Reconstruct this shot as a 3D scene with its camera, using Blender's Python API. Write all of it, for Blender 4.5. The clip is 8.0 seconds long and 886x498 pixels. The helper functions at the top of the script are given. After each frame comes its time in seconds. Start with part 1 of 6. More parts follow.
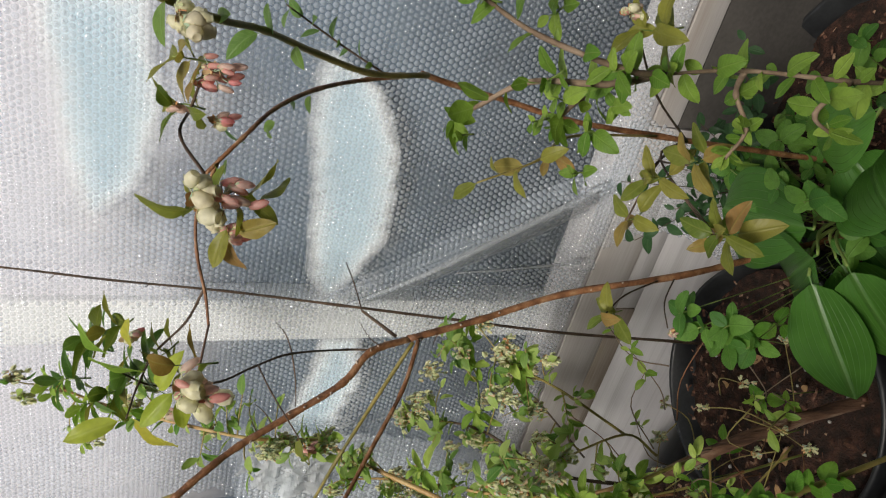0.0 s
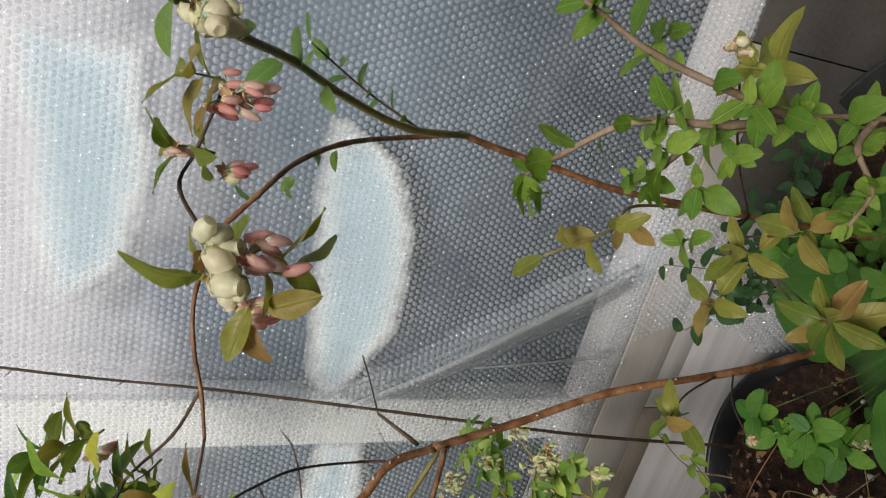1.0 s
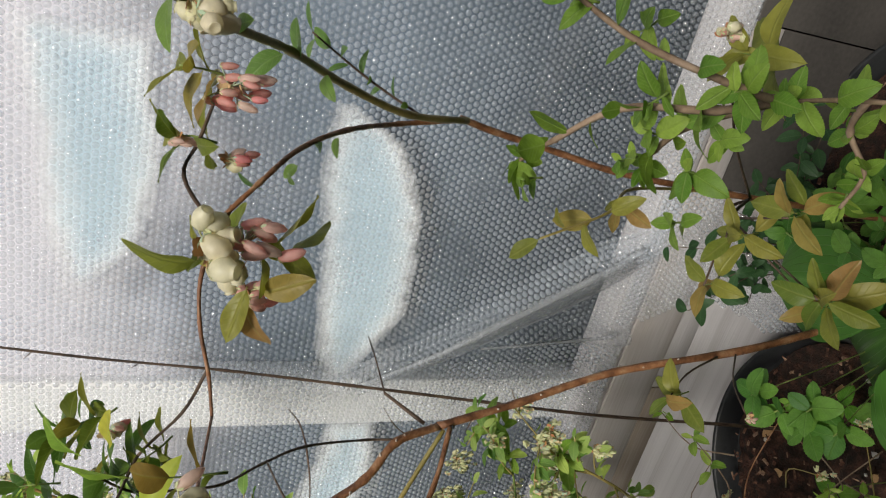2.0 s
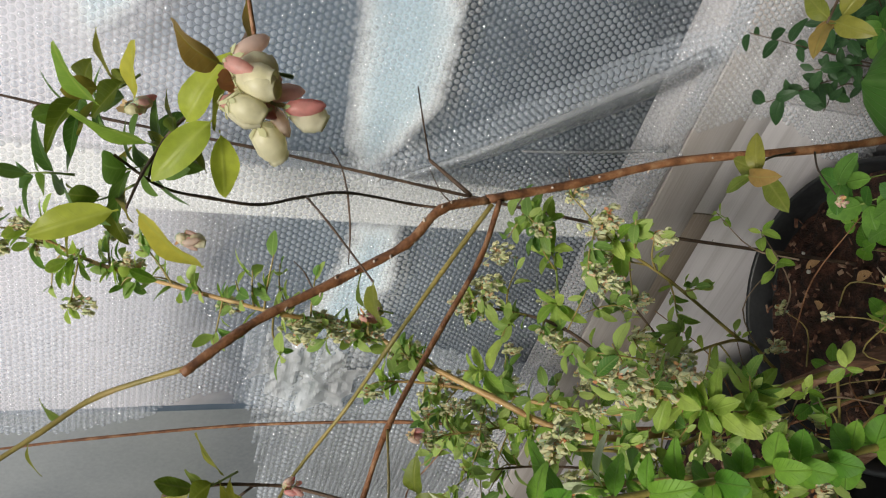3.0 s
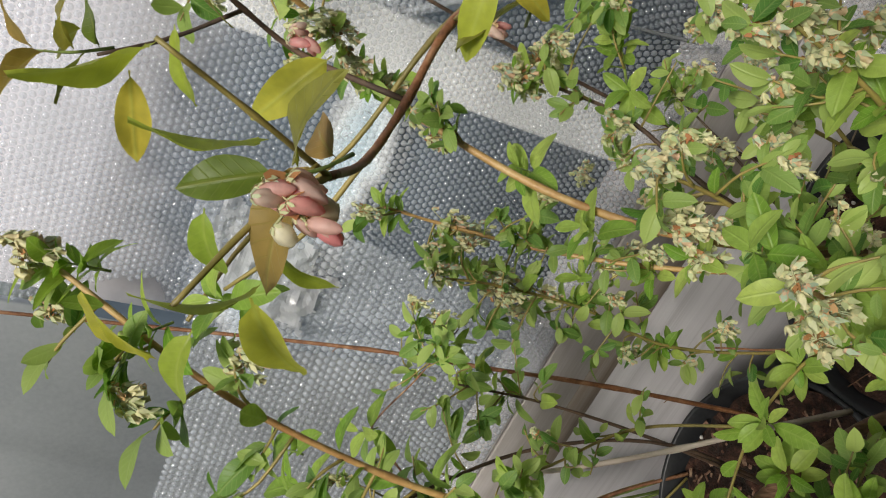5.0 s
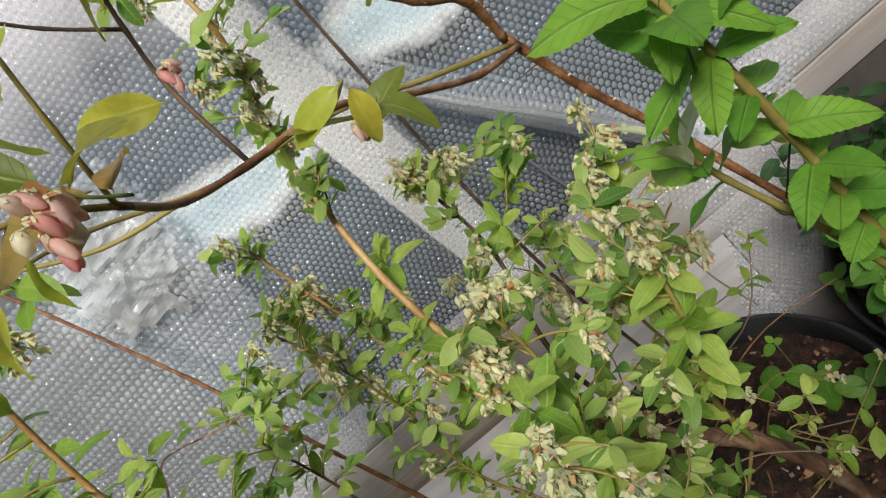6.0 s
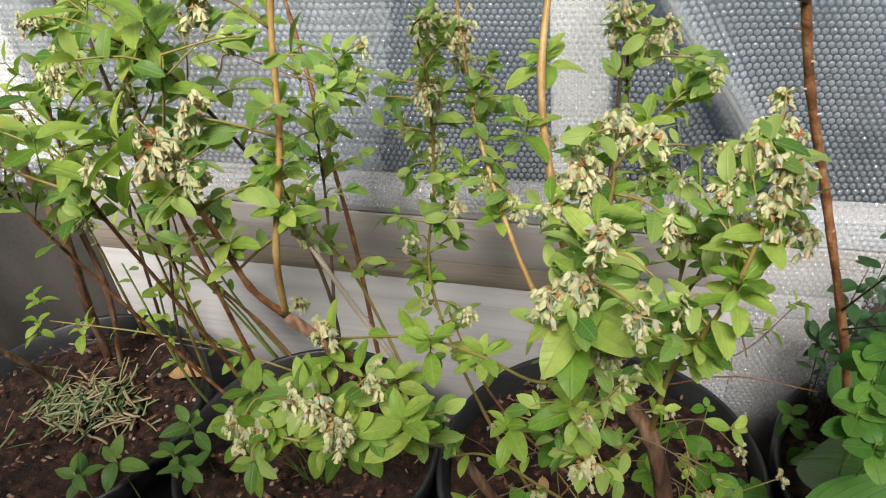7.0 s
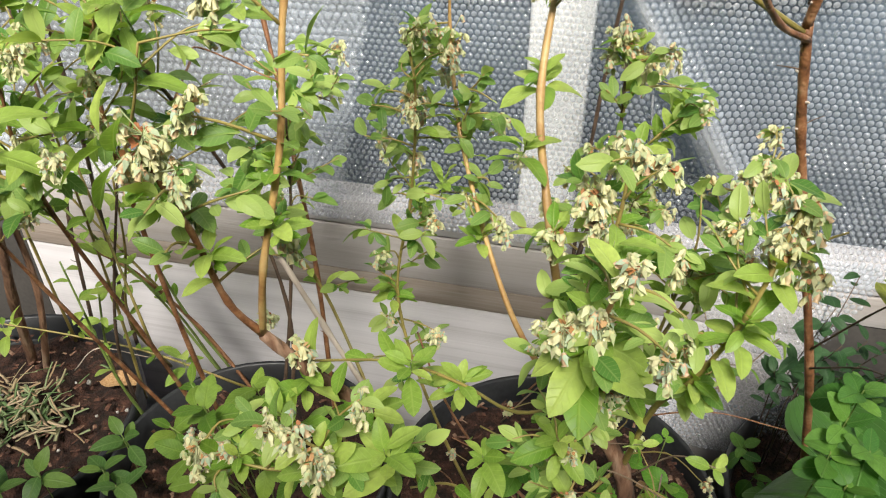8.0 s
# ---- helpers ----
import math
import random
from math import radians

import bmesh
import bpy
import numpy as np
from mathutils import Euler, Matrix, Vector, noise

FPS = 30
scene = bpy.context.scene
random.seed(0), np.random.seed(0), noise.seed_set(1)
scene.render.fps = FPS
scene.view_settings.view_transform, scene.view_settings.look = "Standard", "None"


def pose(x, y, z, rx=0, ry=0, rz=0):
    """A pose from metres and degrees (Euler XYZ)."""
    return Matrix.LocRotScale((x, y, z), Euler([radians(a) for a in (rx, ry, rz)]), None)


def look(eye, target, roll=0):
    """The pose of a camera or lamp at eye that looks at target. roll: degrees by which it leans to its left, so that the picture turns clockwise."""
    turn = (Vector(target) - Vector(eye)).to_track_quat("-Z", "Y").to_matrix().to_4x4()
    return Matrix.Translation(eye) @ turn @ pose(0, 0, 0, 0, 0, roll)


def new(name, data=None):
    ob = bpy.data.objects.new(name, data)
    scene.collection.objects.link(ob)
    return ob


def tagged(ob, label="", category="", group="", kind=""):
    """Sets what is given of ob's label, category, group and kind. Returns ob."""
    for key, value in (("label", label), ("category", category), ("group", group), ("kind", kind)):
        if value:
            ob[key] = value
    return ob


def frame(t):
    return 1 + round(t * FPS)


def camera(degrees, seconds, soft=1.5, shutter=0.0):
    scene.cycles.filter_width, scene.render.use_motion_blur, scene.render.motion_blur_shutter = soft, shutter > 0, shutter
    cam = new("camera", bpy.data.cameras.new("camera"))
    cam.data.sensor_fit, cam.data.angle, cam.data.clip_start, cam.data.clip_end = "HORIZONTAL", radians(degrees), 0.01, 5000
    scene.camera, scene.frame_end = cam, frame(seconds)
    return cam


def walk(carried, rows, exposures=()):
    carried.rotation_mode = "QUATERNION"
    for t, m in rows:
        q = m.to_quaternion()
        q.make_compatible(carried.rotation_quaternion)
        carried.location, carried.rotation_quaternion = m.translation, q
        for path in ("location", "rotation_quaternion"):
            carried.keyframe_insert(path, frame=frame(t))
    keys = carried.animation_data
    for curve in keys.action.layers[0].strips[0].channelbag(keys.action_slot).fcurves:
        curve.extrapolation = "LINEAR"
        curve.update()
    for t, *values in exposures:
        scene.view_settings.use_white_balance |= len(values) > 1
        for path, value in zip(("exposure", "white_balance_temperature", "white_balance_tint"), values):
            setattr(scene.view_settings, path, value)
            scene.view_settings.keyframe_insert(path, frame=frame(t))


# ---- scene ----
cam = camera(62.0, 8.0, soft=1.1)
PATH = [
    (0, 0.6270, -0.8889, 1.2764, 4.04, 67.20, -53.06),
    (0.2, 0.5823, -0.8643, 1.2750, 2.76, 66.44, -52.38),
    (0.5, 0.5522, -0.8264, 1.2769, 10.08, 67.43, -51.16),
    (1, 0.5550, -0.7850, 1.2780, 11.09, 65.57, -53.31),
    (1.2, 0.5630, -0.7771, 1.2793, 9.53, 65.53, -55.62),
    (2.3, 0.5637, -0.8034, 1.2725, 8.92, 66.70, -52.72),
    (2.5, 0.5286, -0.7973, 1.2733, 7.70, 65.04, -52.00),
    (2.7, 0.4913, -0.7923, 1.2694, 6.56, 64.95, -50.26),
    (3, 0.4341, -0.7790, 1.2759, 7.27, 66.78, -45.05),
    (3.3, 0.3634, -0.7915, 1.2681, 11.71, 67.80, -36.72),
    (3.5, 0.3134, -0.7878, 1.2881, 10.94, 68.23, -37.81),
    (4, 0.2046, -0.7927, 1.2695, 13.39, 68.23, -38.24),
    (4.2, 0.1567, -0.7930, 1.2658, 10.58, 67.86, -43.33),
    (5.3, 0.0720, -0.7880, 1.2197, 33.16, 57.66, -31.05),
    (5.5, 0.0711, -0.8003, 1.2172, 34.09, 57.44, -33.39),
    (5.7, 0.1158, -0.8066, 1.2185, 32.13, 56.76, -35.89),
    (6, 0.1144, -0.8109, 1.2045, 47.30, 43.07, -15.63),
    (6.3, 0.0831, -0.8591, 1.2050, 54.75, 20.62, 3.42),
    (6.5, 0.0763, -0.8698, 1.1852, 55.47, 10.81, 12.16),
    (7, 0.0283, -0.8906, 1.1751, 53.93, 5.62, 16.17),
    (7.5, -0.0104, -0.8888, 1.1700, 54.44, 2.11, 16.47),
    (8, -0.0212, -0.8757, 1.1669, 54.65, -0.05, 13.63),
]
walk(cam, [(t, pose(x, y, z, rx, ry, rz)) for t, x, y, z, rx, ry, rz in PATH], [(0.0, -0.44), (1.2, -0.5), (3.5, -0.38), (5.5, -0.3), (6.5, -0.04), (7.0, 0.16), (8.0, 0.48)])

# ---- light ----
world = bpy.data.worlds.new("daylight")
scene.world = world
world.use_nodes = True
wn, wl = world.node_tree.nodes, world.node_tree.links
sky = wn.new("ShaderNodeTexSky")
sky.sky_type = "NISHITA"
sky.sun_disc = False
sky.sun_elevation = radians(52)
sky.sun_rotation = radians(150)
sky.air_density, sky.dust_density = 1.0, 3.0
wl.new(sky.outputs[0], wn["Background"].inputs[0])
wn["Background"].inputs[1].default_value = 0.072
sun = new("sun", bpy.data.lights.new("sun", "SUN"))
sun.data.energy, sun.data.angle, sun.data.color = 4.9, radians(18), (1.0, 0.95, 0.86)
sun.matrix_world = look((0.3, -2.1, 2.6), (0.0, 0.0, 0.0))
# daylight in the opening behind the upper film
behind = new("daylight_behind_film", bpy.data.lights.new("daylight_behind_film", "AREA"))
behind.data.shape, behind.data.size, behind.data.size_y = "RECTANGLE", 2.1, 0.6
behind.data.energy, behind.data.color = 5.5, (0.95, 0.97, 1.0)
behind.matrix_world = look((0.47, 0.3, 1.56), (0.47, -1.0, 1.56))

# ---- materials ----
def mat(name):
    m = bpy.data.materials.new(name)
    m.use_nodes = True
    n, l = m.node_tree.nodes, m.node_tree.links
    return m, n, l, n["Principled BSDF"]


def ramp(n, l, fac, stops):
    r = n.new("ShaderNodeValToRGB")
    el = r.color_ramp.elements
    while len(el) < len(stops):
        el.new(0.5)
    for e, (p, c) in zip(el, stops):
        e.position, e.color = p, (*c, 1)
    l.new(fac, r.inputs[0])
    return r.outputs[0]


def noise_tex(n, l, scale, detail=4.0, coords="Object", stretch=(1, 1, 1)):
    tc = n.new("ShaderNodeTexCoord")
    mp = n.new("ShaderNodeMapping")
    mp.inputs["Scale"].default_value = stretch
    l.new(tc.outputs[coords], mp.inputs[0])
    t = n.new("ShaderNodeTexNoise")
    t.inputs["Scale"].default_value, t.inputs["Detail"].default_value = scale, detail
    l.new(mp.outputs[0], t.inputs["Vector"])
    return t.outputs["Fac"]


def bump(n, l, bsdf, height, strength, distance):
    b = n.new("ShaderNodeBump")
    b.inputs["Strength"].default_value, b.inputs["Distance"].default_value = strength, distance
    l.new(height, b.inputs["Height"])
    l.new(b.outputs[0], bsdf.inputs["Normal"])


def grained(name, stops, scale=20.0, rough=0.6, bump_by=0.3, depth=0.002, stretch=(1, 1, 1), fine=160.0, metal=0.0):
    """Two scales of noise: a broad one for the colour, a fine one for colour and relief."""
    m, n, l, b = mat(name)
    broad, small = noise_tex(n, l, scale, 5, stretch=stretch), noise_tex(n, l, fine, 3, stretch=stretch)
    mix = n.new("ShaderNodeMath")
    mix.operation = "MULTIPLY_ADD"
    l.new(small, mix.inputs[0])
    mix.inputs[1].default_value = 0.35
    l.new(broad, mix.inputs[2])
    sub = n.new("ShaderNodeMath")
    sub.operation = "SUBTRACT"
    l.new(mix.outputs[0], sub.inputs[0])
    sub.inputs[1].default_value = 0.175
    l.new(ramp(n, l, sub.outputs[0], stops), b.inputs["Base Color"])
    b.inputs["Roughness"].default_value = rough
    b.inputs["Metallic"].default_value = metal
    bump(n, l, b, small, bump_by, depth)
    return m


M_GROUND = grained("damp_ground", [(0.3, (0.02, 0.016, 0.013)), (0.7, (0.06, 0.048, 0.04))], 6, 0.9, 0.6, 0.004)
M_POT = grained("black_plastic", [(0.35, (0.012, 0.013, 0.015)), (0.7, (0.035, 0.037, 0.04))], 14, 0.42, 0.12, 0.001)
M_SOIL = grained("red_brown_soil", [(0.3, (0.008, 0.005, 0.003)), (0.5, (0.03, 0.013, 0.008)), (0.75, (0.1, 0.042, 0.026))], 60, 0.95, 0.9, 0.006, fine=300)
M_BOARD = grained("weathered_board", [(0.25, (0.42, 0.4, 0.4)), (0.5, (0.52, 0.5, 0.51)), (0.8, (0.6, 0.58, 0.6))], 5, 0.7, 0.35, 0.0015, stretch=(0.2, 4, 7), fine=60)
M_BROWNBOARD = grained("damp_brown_wood", [(0.2, (0.18, 0.135, 0.1)), (0.5, (0.33, 0.28, 0.24)), (0.8, (0.5, 0.46, 0.44))], 5, 0.8, 0.35, 0.0015, stretch=(0.2, 4, 6), fine=60)
M_PALEBOARD = grained("pale_weathered_board", [(0.25, (0.5, 0.48, 0.49)), (0.5, (0.64, 0.62, 0.64)), (0.8, (0.72, 0.7, 0.72))], 5, 0.7, 0.3, 0.0015, stretch=(0.15, 4, 9), fine=50)
M_DARKBOARD = grained("bare_wood", [(0.2, (0.33, 0.29, 0.26)), (0.5, (0.45, 0.42, 0.41)), (0.8, (0.54, 0.52, 0.52))], 4, 0.8, 0.35, 0.0015, stretch=(0.2, 4, 6), fine=60)
M_STEM = grained("red_brown_bark", [(0.3, (0.09, 0.037, 0.016)), (0.52, (0.23, 0.1, 0.042)), (0.78, (0.4, 0.24, 0.13))], 60, 0.55, 0.8, 0.0015, fine=320)
M_PANE = grained("grey_sheet", [(0.3, (0.29, 0.32, 0.34)), (0.7, (0.41, 0.44, 0.46))], 3, 0.4, 0.05, 0.001)
M_POST = grained("white_paint", [(0.3, (0.8, 0.8, 0.8)), (0.7, (0.88, 0.88, 0.88))], 5, 0.4, 0.05, 0.001)


def film_material(name, share, rough, tone=(0.85, 0.89, 0.94), passes=0.35, relief=0.5, ior=1.42):
    """Clear plastic film: most light goes straight on, a hazy share is scattered, and the surface shines."""
    m, n, l, b = mat(name)
    b.inputs["Base Color"].default_value = (*tone, 1)
    b.inputs["Roughness"].default_value = 0.5
    b.inputs["Specular IOR Level"].default_value = 0.2
    tr = n.new("ShaderNodeBsdfTranslucent")
    tr.inputs["Color"].default_value = (*tone, 1)
    half = n.new("ShaderNodeMixShader")
    half.inputs[0].default_value = passes
    l.new(b.outputs[0], half.inputs[1])
    l.new(tr.outputs[0], half.inputs[2])
    clear = n.new("ShaderNodeBsdfTransparent")
    both = n.new("ShaderNodeMixShader")
    haze = ramp(n, l, noise_tex(n, l, 7, 4), [(0.3, (share * 0.65,) * 3), (0.7, (min(1, share * 1.35),) * 3)])
    l.new(haze, both.inputs[0])
    l.new(clear.outputs[0], both.inputs[1])
    l.new(half.outputs[0], both.inputs[2])
    # the shine of the surface, over the clear as over the hazy share
    shine, edge, skin = n.new("ShaderNodeBsdfGlossy"), n.new("ShaderNodeFresnel"), n.new("ShaderNodeMixShader")
    shine.inputs["Roughness"].default_value = rough
    edge.inputs["IOR"].default_value = ior
    ripple = n.new("ShaderNodeBump")
    ripple.inputs["Strength"].default_value, ripple.inputs["Distance"].default_value = relief, 0.004
    l.new(noise_tex(n, l, 90, 4), ripple.inputs["Height"])
    for node in (b, shine, edge):
        l.new(ripple.outputs[0], node.inputs["Normal"])
    l.new(edge.outputs[0], skin.inputs[0])
    l.new(both.outputs[0], skin.inputs[1])
    l.new(shine.outputs[0], skin.inputs[2])
    l.new(skin.outputs[0], n["Material Output"].inputs["Surface"])
    return m


M_FILM = film_material("clear_film", 0.09, 0.2, (0.74, 0.83, 0.94))
M_BUBBLE = film_material("film_bubbles", 0.29, 0.08, (0.76, 0.84, 0.94), relief=0.2, ior=1.75)


def glow_sheet_material(name):
    """White sheet for the daylight glow behind the film; it thins out towards its hem into clear film."""
    m, n, l, b = mat(name)
    b.inputs["Base Color"].default_value = (0.88, 0.84, 0.86, 1)
    b.inputs["Roughness"].default_value = 0.35
    bump(n, l, b, noise_tex(n, l, 60, 4), 0.3, 0.004)
    tr = n.new("ShaderNodeBsdfTranslucent")
    tr.inputs["Color"].default_value = (0.92, 0.88, 0.9, 1)
    half = n.new("ShaderNodeMixShader")
    half.inputs[0].default_value = 0.45
    l.new(b.outputs[0], half.inputs[1])
    l.new(tr.outputs[0], half.inputs[2])
    tc, sep = n.new("ShaderNodeTexCoord"), n.new("ShaderNodeSeparateXYZ")
    l.new(tc.outputs["UV"], sep.inputs[0])
    add = n.new("ShaderNodeMath")
    add.operation = "MULTIPLY_ADD"
    l.new(noise_tex(n, l, 14, 5), add.inputs[0])
    add.inputs[1].default_value = 0.14
    l.new(sep.outputs["Y"], add.inputs[2])
    thick = ramp(n, l, add.outputs[0], [(0.0, (0, 0, 0)), (0.09, (0.2, 0.2, 0.2)), (0.16, (0.72, 0.72, 0.72)), (0.24, (0.98, 0.98, 0.98))])
    clear, both = n.new("ShaderNodeBsdfTransparent"), n.new("ShaderNodeMixShader")
    l.new(thick, both.inputs[0])
    l.new(clear.outputs[0], both.inputs[1])
    l.new(half.outputs[0], both.inputs[2])
    l.new(both.outputs[0], n["Material Output"].inputs["Surface"])
    return m


M_GLOW_SHEET = glow_sheet_material("white_glow_sheet")


def rail_material(name):
    """Pale blue sheet, whiter and then clear towards its edges."""
    m, n, l, b = mat(name)
    tc, sep, add = n.new("ShaderNodeTexCoord"), n.new("ShaderNodeSeparateXYZ"), n.new("ShaderNodeMath")
    l.new(tc.outputs["UV"], sep.inputs[0])
    add.operation = "MULTIPLY_ADD"
    l.new(noise_tex(n, l, 40, 6), add.inputs[0])
    add.inputs[1].default_value = 0.3
    l.new(sep.outputs["Y"], add.inputs[2])
    edge_tint = ramp(n, l, add.outputs[0], [(0.26, (0.9, 0.9, 0.91)), (0.42, (0.74, 0.83, 0.88)), (0.6, (0.58, 0.71, 0.79))])
    shade, mix = ramp(n, l, noise_tex(n, l, 9, 4), [(0.3, (0.86, 0.88, 0.9)), (0.7, (1, 1, 1))]), n.new("ShaderNodeMixRGB")
    mix.blend_type = "MULTIPLY"
    mix.inputs[0].default_value = 1.0
    l.new(edge_tint, mix.inputs[1])
    l.new(shade, mix.inputs[2])
    l.new(mix.outputs[0], b.inputs["Base Color"])
    b.inputs["Roughness"].default_value = 0.4
    bump(n, l, b, noise_tex(n, l, 70, 4), 0.3, 0.003)
    clear, both = n.new("ShaderNodeBsdfTransparent"), n.new("ShaderNodeMixShader")
    l.new(ramp(n, l, add.outputs[0], [(0.12, (0, 0, 0)), (0.34, (1, 1, 1))]), both.inputs[0])
    l.new(clear.outputs[0], both.inputs[1])
    l.new(b.outputs[0], both.inputs[2])
    l.new(both.outputs[0], n["Material Output"].inputs["Surface"])
    return m


M_RAIL = rail_material("pale_blue_sheet")
M_WHITECRUMPLE = film_material("white_crumpled_film", 0.42, 0.12, (0.93, 0.95, 0.97))
M_CREASED = film_material("creased_film", 0.22, 0.2)
M_FOLD = film_material("folded_film", 0.28, 0.25)
M_VEIL = film_material("milky_film", 0.2, 0.3)
M_CRINKLE = film_material("crinkled_film", 0.3, 0.12)
M_OLDPANE = grained("clouded_pane", [(0.3, (0.07, 0.097, 0.13)), (0.7, (0.13, 0.168, 0.215))], 2.5, 0.12, 0.03, 0.001, fine=30)
# near-black tone; on the boards from x = 0.3 on it stands in for shade
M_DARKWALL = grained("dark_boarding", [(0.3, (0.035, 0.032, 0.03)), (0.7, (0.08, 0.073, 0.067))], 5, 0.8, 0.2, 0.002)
M_STRAW, n, l, b = mat("cut_grass_and_straw")
l.new(ramp(n, l, n.new("ShaderNodeNewGeometry").outputs["Random Per Island"], [(0.0, (0.09, 0.17, 0.05)), (0.35, (0.2, 0.28, 0.12)), (0.6, (0.34, 0.36, 0.2)), (0.72, (0.36, 0.25, 0.14)), (1.0, (0.52, 0.42, 0.28))]), b.inputs["Base Color"])
b.inputs["Roughness"].default_value = 0.7
bump(n, l, b, noise_tex(n, l, 300, 3), 0.3, 0.001)
M_STONE = grained("pale_pebble", [(0.3, (0.4, 0.38, 0.35)), (0.7, (0.65, 0.63, 0.6))], 60, 0.8, 0.3, 0.001)
M_DRYLEAF = grained("dry_leaf", [(0.3, (0.3, 0.15, 0.06)), (0.6, (0.48, 0.3, 0.14)), (0.8, (0.55, 0.42, 0.25))], 30, 0.8, 0.3, 0.001)
M_CRUMB = grained("bark_crumb", [(0.35, (0.03, 0.014, 0.008)), (0.5, (0.12, 0.05, 0.03)), (0.7, (0.36, 0.24, 0.16))], 45, 0.9, 0.4, 0.001, fine=200)


def leaf_material(name, low, high, midrib, rough=0.45, passes=0.35, vein_scale=26.0, tint=None, joined=False, veins=0.25, relief=0.3, lengthwise=False):
    """A leaf: colour that differs from leaf to leaf, a paler midrib and side veins, light coming through the blade."""
    m, n, l, b = mat(name)
    vary = n.new("ShaderNodeNewGeometry").outputs["Random Per Island"] if joined else n.new("ShaderNodeObjectInfo").outputs["Random"]
    body = ramp(n, l, vary, [(0.0, low), (0.55, [(p + q) / 2 for p, q in zip(low, high)]), (1.0, high)] if tint is None else [(0.0, low), (0.5, high), (0.7, high), (1.0, tint)])
    tc = n.new("ShaderNodeTexCoord")
    sep = n.new("ShaderNodeSeparateXYZ")
    l.new(tc.outputs["UV" if joined else "Object"], sep.inputs[0])
    side = n.new("ShaderNodeMath")
    side.operation = "ABSOLUTE"
    l.new(sep.outputs["X"], side.inputs[0])
    slant = n.new("ShaderNodeMath")
    slant.operation = "MULTIPLY_ADD"
    l.new(side.outputs[0], slant.inputs[0])
    slant.inputs[1].default_value = -0.8
    l.new(sep.outputs["Y"], slant.inputs[2])
    if lengthwise:  # veins that run from the stalk to the tip, spread widest at the middle of the blade
        arch, wide = n.new("ShaderNodeMath"), n.new("ShaderNodeMath")
        arch.operation, wide.operation = "MULTIPLY_ADD", "ADD"
        l.new(sep.outputs["Y"], arch.inputs[0])
        l.new(sep.outputs["Y"], arch.inputs[1])
        arch.inputs[2].default_value = 0.0
        square = n.new("ShaderNodeMath")
        square.operation = "SUBTRACT"
        l.new(sep.outputs["Y"], square.inputs[0])
        l.new(arch.outputs[0], square.inputs[1])
        l.new(square.outputs[0], wide.inputs[0])
        wide.inputs[1].default_value = 0.06
        slant.operation = "DIVIDE"
        l.new(wide.outputs[0], slant.inputs[1])
    wave = n.new("ShaderNodeMath")
    wave.operation = "MULTIPLY"
    l.new(slant.outputs[0], wave.inputs[0])
    wave.inputs[1].default_value = vein_scale * 2
    sine = n.new("ShaderNodeMath")
    sine.operation = "SINE"
    l.new(wave.outputs[0], sine.inputs[0])
    rib = ramp(n, l, side.outputs[0], [(0.0, (0.35, 0.35, 0.35)), (0.03, (0, 0, 0))])
    vein = ramp(n, l, sine.outputs[0], [(0.9, (0, 0, 0)), (1.0, (veins,) * 3)])
    add = n.new("ShaderNodeMath")
    add.operation = "MAXIMUM"
    l.new(rib, add.inputs[0])
    l.new(vein, add.inputs[1])
    blotch = noise_tex(n, l, 5.0, 3)
    shade = n.new("ShaderNodeMixRGB")
    shade.blend_type = "MULTIPLY"
    shade.inputs[0].default_value = 0.5
    l.new(body, shade.inputs[1])
    l.new(ramp(n, l, blotch, [(0.3, (0.6, 0.62, 0.55)), (0.65, (1.1, 1.08, 1.0))]), shade.inputs[2])
    mix = n.new("ShaderNodeMixRGB")
    l.new(add.outputs[0], mix.inputs[0])
    l.new(shade.outputs[0], mix.inputs[1])
    mix.inputs[2].default_value = (*midrib, 1)
    l.new(mix.outputs[0], b.inputs["Base Color"])
    b.inputs["Roughness"].default_value = rough
    b.inputs["Specular IOR Level"].default_value = 0.35
    bump(n, l, b, add.outputs[0], relief, 0.02)
    tr = n.new("ShaderNodeBsdfTranslucent")
    bright = n.new("ShaderNodeMixRGB")
    bright.blend_type = "MULTIPLY"
    bright.inputs[0].default_value = 1.0
    l.new(mix.outputs[0], bright.inputs[1])
    bright.inputs[2].default_value = (1.35, 1.4, 0.85, 1)
    l.new(bright.outputs[0], tr.inputs["Color"])
    both = n.new("ShaderNodeMixShader")
    both.inputs[0].default_value = passes
    l.new(b.outputs[0], both.inputs[1])
    l.new(tr.outputs[0], both.inputs[2])
    l.new(both.outputs[0], n["Material Output"].inputs["Surface"])
    return m


def petal_material(name, stops, passes=0.3, rough=0.4):
    m, n, l, b = mat(name)
    info = n.new("ShaderNodeObjectInfo")
    col = ramp(n, l, info.outputs["Random"], stops)
    fine = noise_tex(n, l, 3, 3)
    mul = n.new("ShaderNodeMixRGB")
    mul.blend_type = "MULTIPLY"
    mul.inputs[0].default_value = 0.6
    l.new(col, mul.inputs[1])
    l.new(ramp(n, l, fine, [(0.3, (0.75, 0.75, 0.7)), (0.6, (1, 1, 1))]), mul.inputs[2])
    l.new(mul.outputs[0], b.inputs["Base Color"])
    b.inputs["Roughness"].default_value = rough
    tr = n.new("ShaderNodeBsdfTranslucent")
    l.new(mul.outputs[0], tr.inputs["Color"])
    both = n.new("ShaderNodeMixShader")
    both.inputs[0].default_value = passes
    l.new(b.outputs[0], both.inputs[1])
    l.new(tr.outputs[0], both.inputs[2])
    l.new(both.outputs[0], n["Material Output"].inputs["Surface"])
    return m


